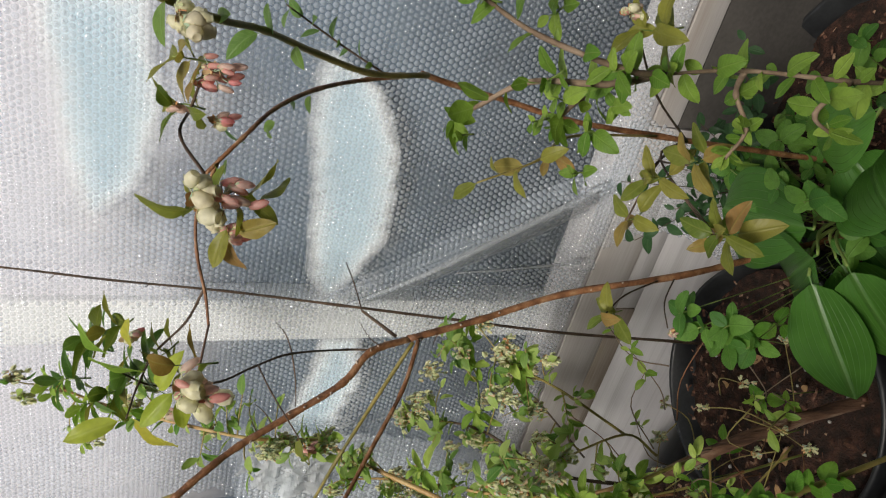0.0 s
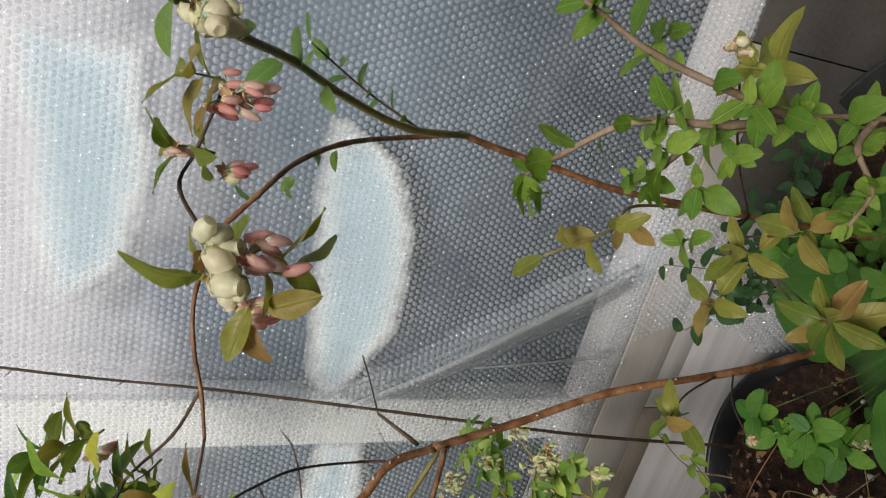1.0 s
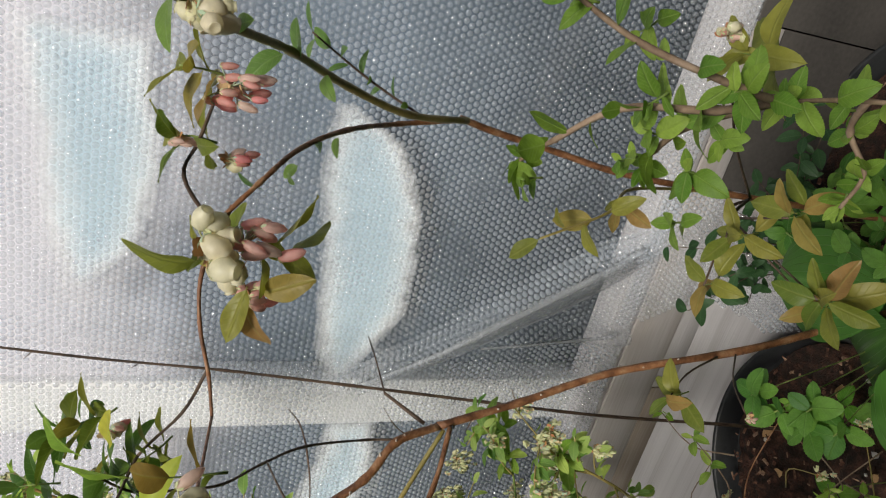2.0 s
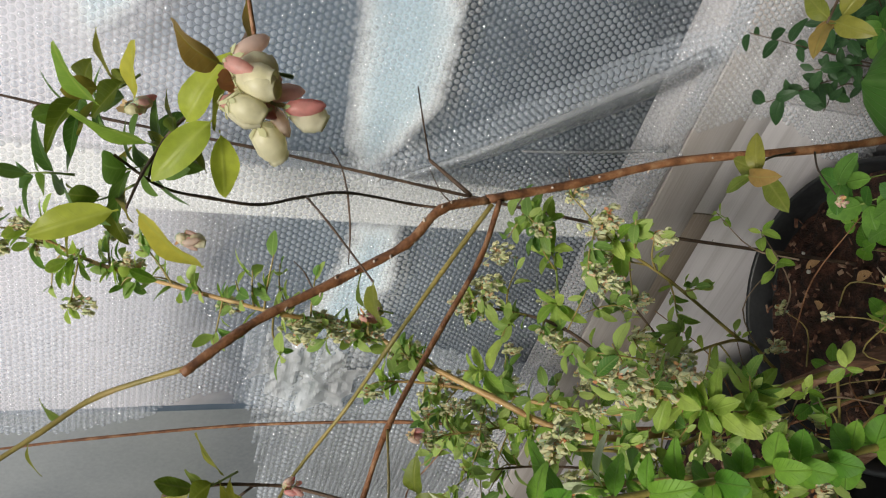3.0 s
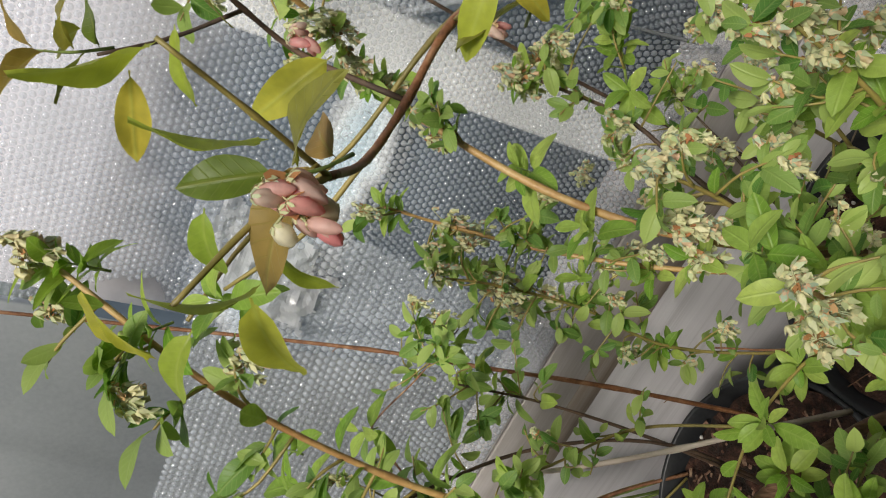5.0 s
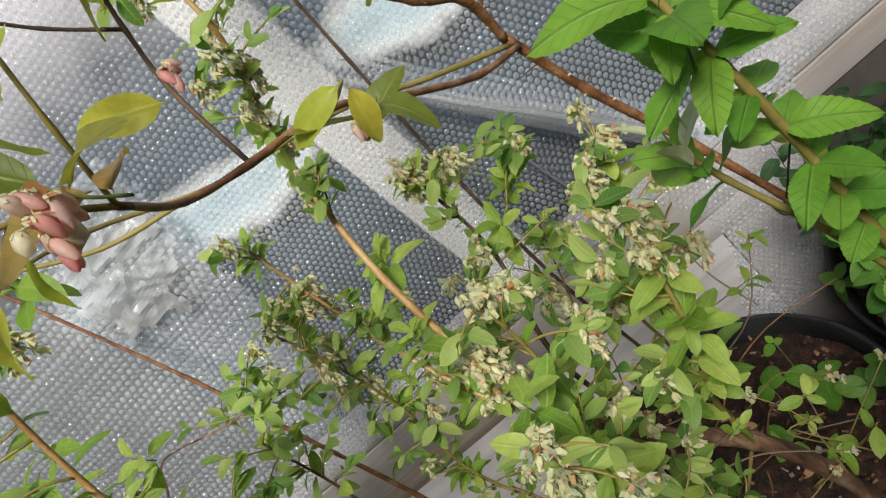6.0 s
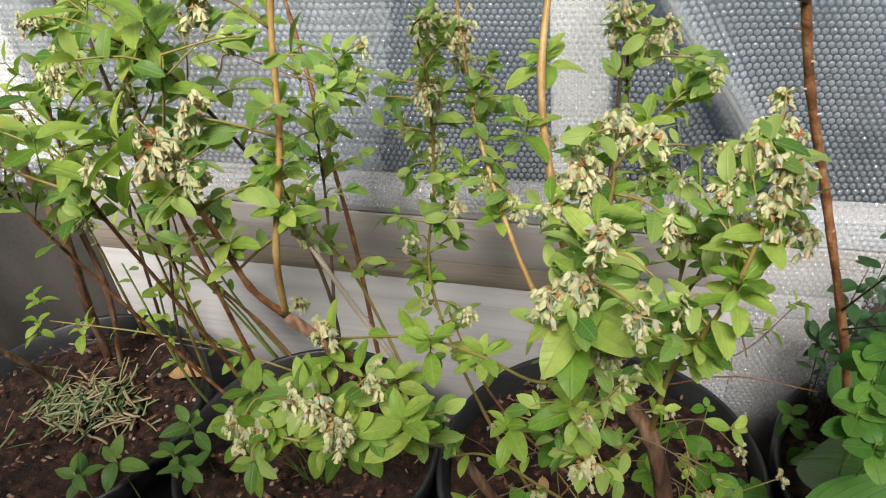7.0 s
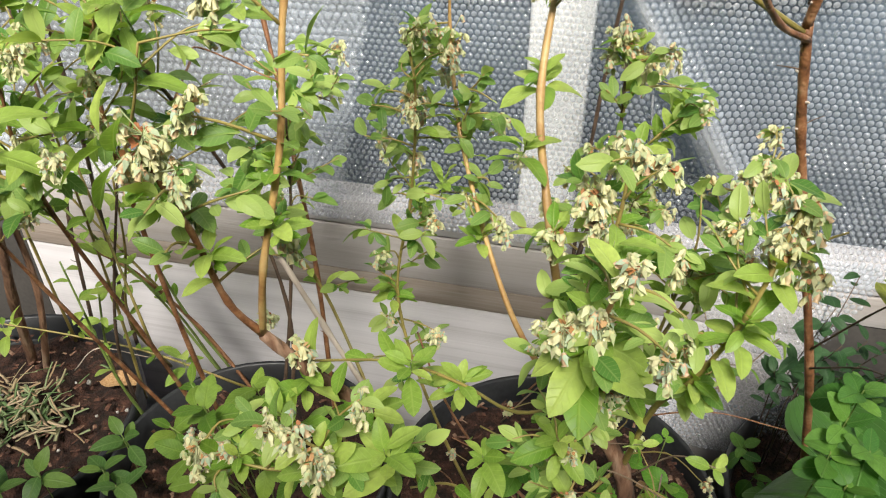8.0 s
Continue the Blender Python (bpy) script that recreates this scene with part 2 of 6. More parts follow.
M_LEAF = leaf_material("fresh_green_leaf", (0.16, 0.32, 0.035), (0.48, 0.6, 0.145), (0.47, 0.6, 0.17), passes=0.42)
M_FOLIAGE = leaf_material("small_fresh_leaves", (0.09, 0.23, 0.04), (0.45, 0.57, 0.17), (0.46, 0.58, 0.19), passes=0.42, joined=True)
M_LEAF_DEEP = leaf_material("deep_green_leaf", (0.07, 0.16, 0.035), (0.17, 0.28, 0.06), (0.24, 0.36, 0.12))
M_LEAF_BRONZE = leaf_material("bronzed_leaf", (0.11, 0.17, 0.025), (0.25, 0.25, 0.045), (0.33, 0.34, 0.1), passes=0.38, tint=(0.34, 0.2, 0.075), veins=0.15)
M_LEAF_GOLD = leaf_material("yellow_olive_leaf", (0.2, 0.34, 0.05), (0.44, 0.5, 0.07), (0.46, 0.52, 0.14), passes=0.45, tint=(0.58, 0.48, 0.08), veins=0.1, relief=0.15)
M_LEAF_SILVER = leaf_material("silvery_young_leaf", (0.5, 0.56, 0.36), (0.68, 0.7, 0.55), (0.7, 0.74, 0.56), rough=0.7, passes=0.25)
M_LEAF_SERRATE = leaf_material("toothed_leaf", (0.09, 0.2, 0.022), (0.26, 0.38, 0.06), (0.33, 0.45, 0.12), rough=0.55, vein_scale=30, veins=0.2, relief=0.4)
M_LEAF_BROAD = leaf_material("broad_toothed_leaf", (0.08, 0.24, 0.02), (0.22, 0.42, 0.05), (0.3, 0.47, 0.11), rough=0.55, vein_scale=26, veins=0.2, relief=0.5)
M_LEAF_MINT = leaf_material("mint_leaf", (0.05, 0.16, 0.025), (0.16, 0.32, 0.055), (0.22, 0.38, 0.1), rough=0.5, vein_scale=30, veins=0.2, relief=0.4)
M_LEAF_HOSTA = leaf_material("hosta_leaf", (0.03, 0.1, 0.014), (0.09, 0.235, 0.035), (0.17, 0.33, 0.09), rough=0.35, passes=0.2, vein_scale=18, veins=0.3, relief=0.5, lengthwise=True)
M_LEAF_DARK = leaf_material("dark_leaflet", (0.025, 0.07, 0.025), (0.05, 0.12, 0.045), (0.08, 0.16, 0.06))
M_CREAM = petal_material("cream_petal", [(0.0, (0.9, 0.87, 0.6)), (0.5, (0.94, 0.91, 0.7)), (1.0, (0.93, 0.86, 0.66))], 0.5)
M_PINK = petal_material("pink_petal", [(0.0, (0.96, 0.5, 0.46)), (0.35, (0.97, 0.66, 0.6)), (0.75, (0.97, 0.82, 0.72)), (1.0, (0.95, 0.4, 0.42))], 0.6)
M_PALE = petal_material("pale_petal", [(0.0, (0.66, 0.64, 0.32)), (0.3, (0.82, 0.76, 0.46)), (0.55, (0.58, 0.65, 0.33)), (0.8, (0.82, 0.62, 0.38)), (1.0, (0.74, 0.48, 0.32))], 0.3)
M_CALYX = petal_material("blue_green_calyx", [(0.0, (0.5, 0.6, 0.3)), (0.35, (0.78, 0.74, 0.46)), (0.7, (0.56, 0.62, 0.36)), (1.0, (0.44, 0.58, 0.44))], 0.3, 0.6)
M_SCALE = petal_material("brown_bud_scale", [(0.0, (0.35, 0.13, 0.05)), (0.6, (0.5, 0.26, 0.1)), (1.0, (0.55, 0.4, 0.22))], 0.1, 0.7)
M_CANE = grained("olive_cane", [(0.3, (0.17, 0.15, 0.04)), (0.55, (0.3, 0.24, 0.07)), (0.8, (0.38, 0.27, 0.1))], 30, 0.5, 0.35, 0.001, fine=260)
M_CANE_ORANGE = grained("orange_brown_cane", [(0.3, (0.3, 0.16, 0.055)), (0.55, (0.46, 0.29, 0.11)), (0.8, (0.55, 0.42, 0.2))], 30, 0.5, 0.4, 0.001, fine=260)
M_TWIG = grained("dark_twig", [(0.3, (0.04, 0.026, 0.018)), (0.6, (0.11, 0.07, 0.045)), (0.8, (0.19, 0.12, 0.08))], 40, 0.7, 0.4, 0.001, fine=300)
M_BARK = grained("peeling_bark", [(0.3, (0.06, 0.03, 0.018)), (0.5, (0.19, 0.1, 0.058)), (0.75, (0.42, 0.3, 0.21))], 45, 0.85, 1.0, 0.005, stretch=(1, 1, 0.22), fine=170)
M_DEAD = grained("bleached_dead_wood", [(0.3, (0.38, 0.3, 0.24)), (0.6, (0.55, 0.47, 0.4)), (0.8, (0.68, 0.62, 0.56))], 30, 0.8, 0.5, 0.002, stretch=(1, 1, 0.3), fine=220)
M_GREENSTEM = grained("green_stem", [(0.3, (0.12, 0.19, 0.04)), (0.7, (0.24, 0.31, 0.08))], 30, 0.5, 0.2, 0.001, fine=260)
M_HSTEM = grained("grey_brown_bark", [(0.3, (0.13, 0.085, 0.055)), (0.55, (0.24, 0.17, 0.115)), (0.8, (0.36, 0.27, 0.2))], 40, 0.8, 0.7, 0.0015, fine=240)

# ---- building tools ----
def mesh_from(name, bm, *materials, smooth=True):
    me = bpy.data.meshes.new(name)
    bm.to_mesh(me)
    bm.free()
    for m in materials:
        me.materials.append(m)
    if smooth:
        me.polygons.foreach_set("use_smooth", [True] * len(me.polygons))
    return me


def part(name, bm, material, parent=None, label="", smooth=True):
    """Links a bmesh as one mesh object under its thing."""
    ob = new(name, mesh_from(name, bm, material, smooth=smooth))
    if parent is not None:
        ob.parent = parent
    if label:
        ob["label"] = label
    return ob


def empty(name, place=(0, 0, 0)):
    e = new(name)
    e.location = place
    return e


def box(bm, lo, hi, bevel=0.0):
    r = bmesh.ops.create_cube(bm, size=1.0)
    size = [b - a for a, b in zip(lo, hi)]
    mid = [(a + b) / 2 for a, b in zip(lo, hi)]
    for v in r["verts"]:
        v.co = Vector([m + c * s for m, c, s in zip(mid, v.co, size)])
    if bevel:
        edges = list({e for v in r["verts"] for e in v.link_edges})
        bmesh.ops.bevel(bm, geom=edges, offset=bevel, segments=2, affect="EDGES", profile=0.5)
    return bm


def lathe(bm, profile, steps=48, centre=(0, 0, 0)):
    rings = []
    for r, z in profile:
        rings.append([bm.verts.new((centre[0] + r * math.cos(2 * math.pi * i / steps), centre[1] + r * math.sin(2 * math.pi * i / steps), centre[2] + z)) for i in range(steps)])
    for a, b in zip(rings, rings[1:]):
        for i in range(steps):
            bm.faces.new((a[i], a[(i + 1) % steps], b[(i + 1) % steps], b[i]))
    return rings


def spline(points, per=5):
    """A smooth run through the points (Catmull-Rom); each point may carry a radius as its fourth number."""
    p = [np.array(q, float) for q in points]
    if len(p) == 2:
        return [p[0] + (p[1] - p[0]) * k / per for k in range(per + 1)]
    p = [2 * p[0] - p[1]] + p + [2 * p[-1] - p[-2]]
    out = []
    for a, b, c, d in zip(p, p[1:], p[2:], p[3:]):
        for k in range(per):
            t = k / per
            out.append(0.5 * (2 * b + (c - a) * t + (2 * a - 5 * b + 4 * c - d) * t * t + (3 * b - a - 3 * c + d) * t ** 3))
    return out + [p[-2]]


def tube(bm, points, r0, r1, per=5, sides=7, rough=0.06, rng=random, nodes=True):
    """A tapered, slightly knotty twig through the points."""
    run = spline(points, per)
    n = len(run)
    up, last = None, None
    rings = []
    for i, q in enumerate(run):
        q = Vector(q[:3])
        ahead = Vector(run[min(i + 1, n - 1)][:3]) - Vector(run[max(i - 1, 0)][:3])
        ahead.normalize()
        if up is None:
            up = ahead.orthogonal().normalized()
        up = (up - ahead * up.dot(ahead)).normalized()
        side = ahead.cross(up)
        r = (r0 + (r1 - r0) * i / (n - 1)) * (1 + rng.uniform(-rough, rough))
        if nodes and i % per == 0 and 0 < i < n - 1:
            r *= 1.16
        rings.append([bm.verts.new(q + (up * math.cos(2 * math.pi * k / sides) + side * math.sin(2 * math.pi * k / sides)) * r) for k in range(sides)])
    for a, b in zip(rings, rings[1:]):
        for k in range(sides):
            bm.faces.new((a[k], a[(k + 1) % sides], b[(k + 1) % sides], b[k]))
    bm.faces.new(rings[0][::-1])
    bm.faces.new(rings[-1])
    return bm

# ---- ground, walls, boards ----
tagged(part("ground", box(bmesh.new(), (-30, -30, -0.1), (30, 30, 0.0)), M_GROUND), "dark damp earth floor under the pots", "ground", kind="structure")
tagged(part("wall_north", box(bmesh.new(), (-0.558, 0.06, 0.5), (3, 0.075, 1.24)), M_OLDPANE), "grey clouded glazing behind bubble film", "wall", kind="structure")
tagged(part("wall_north_west", box(bmesh.new(), (-3, 0.06, 0.5), (-0.56, 0.075, 2.4)), M_PANE), "grey clouded tall glazing beside the film", "wall", kind="structure")
# three unseen walls, added dark and tall to keep light off the pots
tagged(part("shade_wall_south", box(bmesh.new(), (-3, -1.85, 0), (3, -1.8, 2.15)), M_DARKWALL), "unseen dark wall added to shade the low growth", "wall", kind="structure")
tagged(part("shade_wall_east", box(bmesh.new(), (3.0, -1.8, 0), (3.05, 0.05, 2.15)), M_DARKWALL), "unseen dark wall added to shade the low growth", "wall", kind="structure")
tagged(part("shade_wall_west", box(bmesh.new(), (-3.05, -1.8, 0), (-3.0, 0.05, 2.15)), M_DARKWALL), "unseen dark wall added to shade the low growth", "wall", kind="structure")
tagged(part("post", box(bmesh.new(), (-0.128, 0.012, 0.5), (-0.05, 0.06, 2.4), 0.004), M_POST), "white painted upright post behind the film", "post", kind="structure")
tagged(part("window_post", box(bmesh.new(), (-1.09, 0.0, 0.5), (-0.987, 0.06, 2.4), 0.004), M_POST), "white upright window post", "post", kind="structure")
tagged(part("window_post", box(bmesh.new(), (-0.985, 0.012, 0.5), (-0.93, 0.06, 2.4), 0.002), M_PANE), "grey recessed upright of the window", "post", kind="structure")
tagged(part("window_post", box(bmesh.new(), (-0.928, 0.004, 0.5), (-0.915, 0.06, 2.4), 0.002), M_PANE), "thin grey upright of the window", "post", kind="structure")


def between(pairs, x):
    """Straight runs between the (x, z) pairs."""
    return float(np.interp(x, [p[0] for p in pairs], [p[1] for p in pairs]))


def strip(name, label, top, bottom, y, material):
    """A thin sheet between two curved edges; its second texture coordinate is the depth in from the nearest edge, in decimetres."""
    x0, x1 = max(top[0][0], bottom[0][0]), min(top[-1][0], bottom[-1][0])
    verts, faces, inner = [], [], []
    for i in range(81):
        x = x0 + (x1 - x0) * i / 80
        t, b = between(top, x) + 0.008, between(bottom, x) - 0.008
        for k in range(15):
            z = b + (t - b) * k / 14
            verts.append((x, y + 0.002 * noise.noise((x * 12, z * 12, 6)), z))
            inner.append((x, 10 * min(z - b, t - z, x - x0 + 0.004, x1 - x + 0.004)))
        if i:
            faces.extend([(a, a + 15, a + 16, a + 1) for a in range((i - 1) * 15, i * 15 - 1)])
    me = bpy.data.meshes.new(name)
    me.from_pydata(verts, [], faces)
    me.materials.append(material)
    me.polygons.foreach_set("use_smooth", [True] * len(faces))
    me.uv_layers.new(name="depth").data.foreach_set("uv", [c for f in faces for v in f for c in inner[v]])
    return tagged(new(name, me), label, "rail", kind="structure")


RAIL_R = ([(-0.048, 1.01), (0.0, 1.03), (0.136, 1.045), (0.25, 1.063), (0.34, 1.06)], [(-0.048, 0.99), (0.01, 0.951), (0.06, 0.925), (0.114, 0.925), (0.16, 0.93), (0.208, 0.938), (0.26, 0.957), (0.3, 0.984), (0.34, 1.05)])
RAIL_L = ([(-0.53, 1.02), (-0.46, 1.06), (-0.4, 1.05), (-0.3, 1.027), (-0.2, 1.0), (-0.13, 0.99)], [(-0.53, 0.995), (-0.43, 0.961), (-0.337, 0.945), (-0.235, 0.915), (-0.13, 0.93)])
RAIL_T = ([(0.08, 1.335), (0.18, 1.36), (0.28, 1.37), (0.385, 1.39)], [(0.08, 1.33), (0.136, 1.274), (0.2, 1.258), (0.265, 1.253), (0.33, 1.268), (0.385, 1.27)])
strip("rail", "pale blue upper rail pressed against the film", *RAIL_T, 0.016, M_RAIL)
strip("rail", "pale blue rail pressed against the film", *RAIL_R, 0.02, M_RAIL)
strip("rail", "pale blue rail pressed against the film", *RAIL_L, 0.02, M_RAIL)


def clings(x, z):
    for top, bottom in (RAIL_R, RAIL_L, RAIL_T):
        if top[0][0] < x < top[-1][0]:
            d = min(z - between(bottom, x), between(top, x) - z)
            if d > 0.022 + 0.045 * (0.5 + noise.noise((x * 60, z * 60, 2))):
                return True
    return False


# white sheet added behind the upper film as daylight glow, thinning out towards its hem
hem = [(-0.505, 1.2), (-0.4, 1.22), (-0.3, 1.24), (-0.2, 1.22), (-0.1, 1.22), (0.0, 1.26), (0.09, 1.31), (0.136, 1.28), (0.19, 1.235), (0.25, 1.23), (0.349, 1.28), (0.6, 1.32), (1.5, 1.34)]
verts, faces, drop = [], [], []
for i in range(101):
    x = -0.505 + 2.005 * i / 100
    for k in range(41):
        z = 1.02 + 0.83 * k / 40
        verts.append((x, 0.026 + 0.003 * noise.noise((x * 9, z * 9, 11)), z))
        drop.append((x, z - between(hem, x) + 0.1))
    if i:
        faces.extend([(a, a + 1, a + 42, a + 41) for a in range((i - 1) * 41, i * 41 - 1)])
me = bpy.data.meshes.new("lining")
me.from_pydata(verts, [], faces)
me.materials.append(M_GLOW_SHEET)
me.polygons.foreach_set("use_smooth", [True] * len(faces))
me.uv_layers.new(name="drop").data.foreach_set("uv", [c for f in faces for v in f for c in drop[v]])
tagged(new("lining", me), "white sheet added behind the bubble film for the daylight glow", "lining", kind="structure")

tagged(part("upper_board", box(bmesh.new(), (-0.985, -0.0135, 0.474), (0.30, 0.04, 0.5555), 0.001), M_DARKBOARD), "weathered grey-brown timber board along the wall's foot", "board", kind="structure")
tagged(part("top_board", box(bmesh.new(), (-0.985, -0.0125, 0.559), (3, 0.04, 0.6), 0.001), M_BOARD), "pale timber strip along the wall's foot", "board", kind="structure")
tagged(part("lower_board", box(bmesh.new(), (-3, -0.0105, 0.0), (-0.987, 0.04, 0.6), 0.001), M_DARKWALL), "dark timber board behind the pots", "board", kind="structure")
tagged(part("lower_board", box(bmesh.new(), (-0.985, -0.011, 0.0), (0.148, 0.04, 0.4305), 0.001), M_PALEBOARD), "pale timber board along the wall's foot", "board", kind="structure")

tagged(part("lower_board", box(bmesh.new(), (0.15, -0.0105, 0.0), (0.30, 0.04, 0.43), 0.001), M_DARKBOARD), "grey timber board behind the pot", "board", kind="structure")
tagged(part("middle_board", box(bmesh.new(), (-0.985, -0.013, 0.431), (-0.05, 0.04, 0.4735), 0.001), M_BROWNBOARD), "damp brown timber strip along the wall's foot", "board", kind="structure")
# the shade beside the last pot is put into this board's colour
tagged(part("upper_board", box(bmesh.new(), (0.532, -0.013, 0.0), (3, 0.04, 0.5555), 0.001), M_DARKWALL), "timber board beside the last pot, coloured dark for shade", "board", kind="structure")
tagged(part("middle_board", box(bmesh.new(), (-0.048, -0.012, 0.431), (0.30, 0.04, 0.4735), 0.001), M_BOARD), "pale timber strip along the wall's foot", "board", kind="structure")
tagged(part("upper_board", box(bmesh.new(), (0.302, -0.0135, 0.508), (0.53, 0.04, 0.5555), 0.001), M_DARKBOARD), "weathered grey-brown timber board behind the hostas", "board", kind="structure")
# shade cast by pot and plants, given as a dark board colour
tagged(part("lower_board", box(bmesh.new(), (0.302, -0.0105, 0.0), (0.53, 0.04, 0.505), 0.001), M_DARKWALL), "timber board behind the hostas, coloured dark for shade", "board", kind="structure")


# ---- bubble film ----
def film(name, label, x0, x1, z0, z1, depth, inside, pitch=0.0088, bubbles=True, material=None, second=None):
    """A hanging sheet of bubble film: a wavy sheet and a dome for each bubble, on the room's side."""
    verts, faces, mats = [], [], []
    step = pitch * 0.9
    nx, nz = int((x1 - x0) / step), int((z1 - z0) / step)
    index = {}
    for i in range(nx + 1):
        for j in range(nz + 1):
            x, z = x0 + i * step, z0 + j * step
            if inside(x, z):
                index[i, j] = len(verts)
                verts.append((x, depth(x, z), z))
    for (i, j) in index:
        q = [(i, j), (i + 1, j), (i + 1, j + 1), (i, j + 1)]
        if all(k in index for k in q):
            faces.append([index[k] for k in q])
            mats.append(0)
    if bubbles:
        rows = int((z1 - z0) / (pitch * 0.87))
        for j in range(rows):
            for i in range(int((x1 - x0) / pitch)):
                x, z = x0 + (i + 0.5 * (j % 2) + 0.5) * pitch, z0 + (j + 0.5) * pitch * 0.87
                x += 0.0012 * noise.noise((x * 9, z * 9, 3))
                z += 0.0012 * noise.noise((x * 9, z * 9, 7))
                if not inside(x, z):
                    continue
                y = depth(x, z)
                tx = (depth(x + 0.004, z) - depth(x - 0.004, z)) / 0.008
                tz = (depth(x, z + 0.004) - depth(x, z - 0.004)) / 0.008
                flat = (0.45 if clings(x, z) else 0.85) + 0.5 * noise.noise((x * 31, z * 31, 1))
                base = len(verts)
                kind = 2 if pressed(x, z) else 1
                for r, h in ((0.45, 0.0), (0.39, 0.2), (0.22, 0.34)):
                    for k in range(7):
                        dx, dz = r * pitch * math.cos(k * 0.8976), r * pitch * math.sin(k * 0.8976)
                        verts.append((x + dx, y + tx * dx + tz * dz - 0.0004 - h * pitch * flat, z + dz))
                for ring in (0, 7):
                    for k in range(7):
                        faces.append((base + ring + k, base + ring + (k + 1) % 7, base + ring + 7 + (k + 1) % 7, base + ring + 7 + k))
                        mats.append(kind)
                faces.append(tuple(base + 14 + k for k in range(7)))
                mats.append(kind)
    me = bpy.data.meshes.new(name)
    me.from_pydata(verts, [], faces)
    me.materials.append(material or M_FILM)
    me.materials.append(second or M_BUBBLE)
    me.materials.append(M_CRINKLE)
    me.polygons.foreach_set("material_index", mats)
    me.polygons.foreach_set("use_smooth", [True] * len(faces))
    sheet = new(name, me)
    sheet.visible_shadow = False  # a clear pane that lets the daylight in
    return tagged(sheet, label, "bubble film", kind="structure")


def crumple(x, z, a, s, seed):
    return a * (noise.noise((x * s, z * s, seed)) + 0.5 * noise.noise((x * s * 2.3, z * s * 2.3, seed + 5)))


def edge_z(x):
    """The folded edge of the nearer sheet: from the post down to the boards."""
    return 0.975 - (x + 0.042) * 1.5


def depth_left(x, z):
    y = -0.002 + crumple(x, z, 0.006, 6, 1)
    y -= 0.014 * math.exp(-((x - 0.035 - 0.1 * (0.8 - z)) / 0.012) ** 2) * max(0.0, min(1.0, (0.86 - z) / 0.1))
    y += crumple(x, z, 0.012, 26, 4) * math.exp(-((x + 0.33) / 0.1) ** 2 - ((z - 1.0) / 0.13) ** 2)
    return min(y, 0.009)


def depth_right(x, z):
    d = z - edge_z(x)
    y = -0.006 + crumple(x, z, 0.008, 5, 2) - 0.022 * math.exp(-(d / 0.05) ** 2)
    y += 0.006 * math.sin(14 * x + 5 * z) * max(0.0, 1.05 - z) * 2
    y += crumple(x, z, 0.009, 30, 9) * math.exp(-((x - 0.14) / 0.09) ** 2 - ((z - 0.68) / 0.07) ** 2)
    return min(y, 0.009)


def over_boards(depth):
    """The film's foot hangs in front of the boards."""
    return lambda x, z: depth(x, z) - 0.02 * max(0.0, min(1.0, (0.68 - z) / 0.08))


def pressed(x, z):
    """Where the film is squeezed and its bubbles turn white: along the rails' edges and in two crumpled patches."""
    n = noise.noise((x * 70, z * 70, 5))
    for top, bottom in (RAIL_R, RAIL_L, RAIL_T):
        if top[0][0] - 0.01 < x < top[-1][0] + 0.01:
            if min(abs(z - between(bottom, x)), abs(z - between(top, x))) < 0.014 + 0.02 * n:
                return True
    if math.hypot((x + 0.38) / 0.11, (z - 1.03) / 0.09) < 0.4 + 0.7 * n:
        return True
    return math.hypot((x - 0.14) / 0.05, (z - 0.68) / 0.03) < 0.5 + 0.7 * n


def left_edge(z):
    return between([(1.0, -0.5), (1.09, -0.48), (1.135, -0.44), (1.18, -0.455), (1.25, -0.503), (1.35, -0.52)], z)


film("bubble_film", "clear bubble film hanging loose over the glazing", -0.62, 0.24, 0.575, 1.8, over_boards(depth_left), lambda x, z: x > left_edge(z) and z < max(edge_z(x), 0.57) + 0.05 + (10 if x < -0.042 else 0))
film("bubble_film", "overlapping sheet of clear bubble film with a diagonal fold", -0.045, 1.5, 0.575, 1.8, over_boards(depth_right), lambda x, z: z > edge_z(x) and x > -0.042)
film("bubble_film", "lower sheet of clear bubble film creased in level lines", -1.25, -0.28, 0.565, 1.13, lambda x, z: -0.016 + 0.0015 * math.sin(z * 260 + 3 * x) + crumple(x, z, 0.007, 7, 6), lambda x, z: z < between([(-0.7, 1.055), (-0.58, 1.07), (-0.48, 1.095), (-0.36, 1.12)], x) and x < -0.28 - 0.2 * (1.1 - z), pitch=0.0112, material=M_CREASED)
film("bubble_film", "bubble film laid down over the boards beside the pots", 0.1, 1.5, 0.27, 0.64, lambda x, z: -0.066 + crumple(x, z, 0.008, 6, 8), lambda x, z: 0.115 + 0.03 * math.sin(16 * z) < x < 0.31 + 0.02 * math.sin(23 * z))
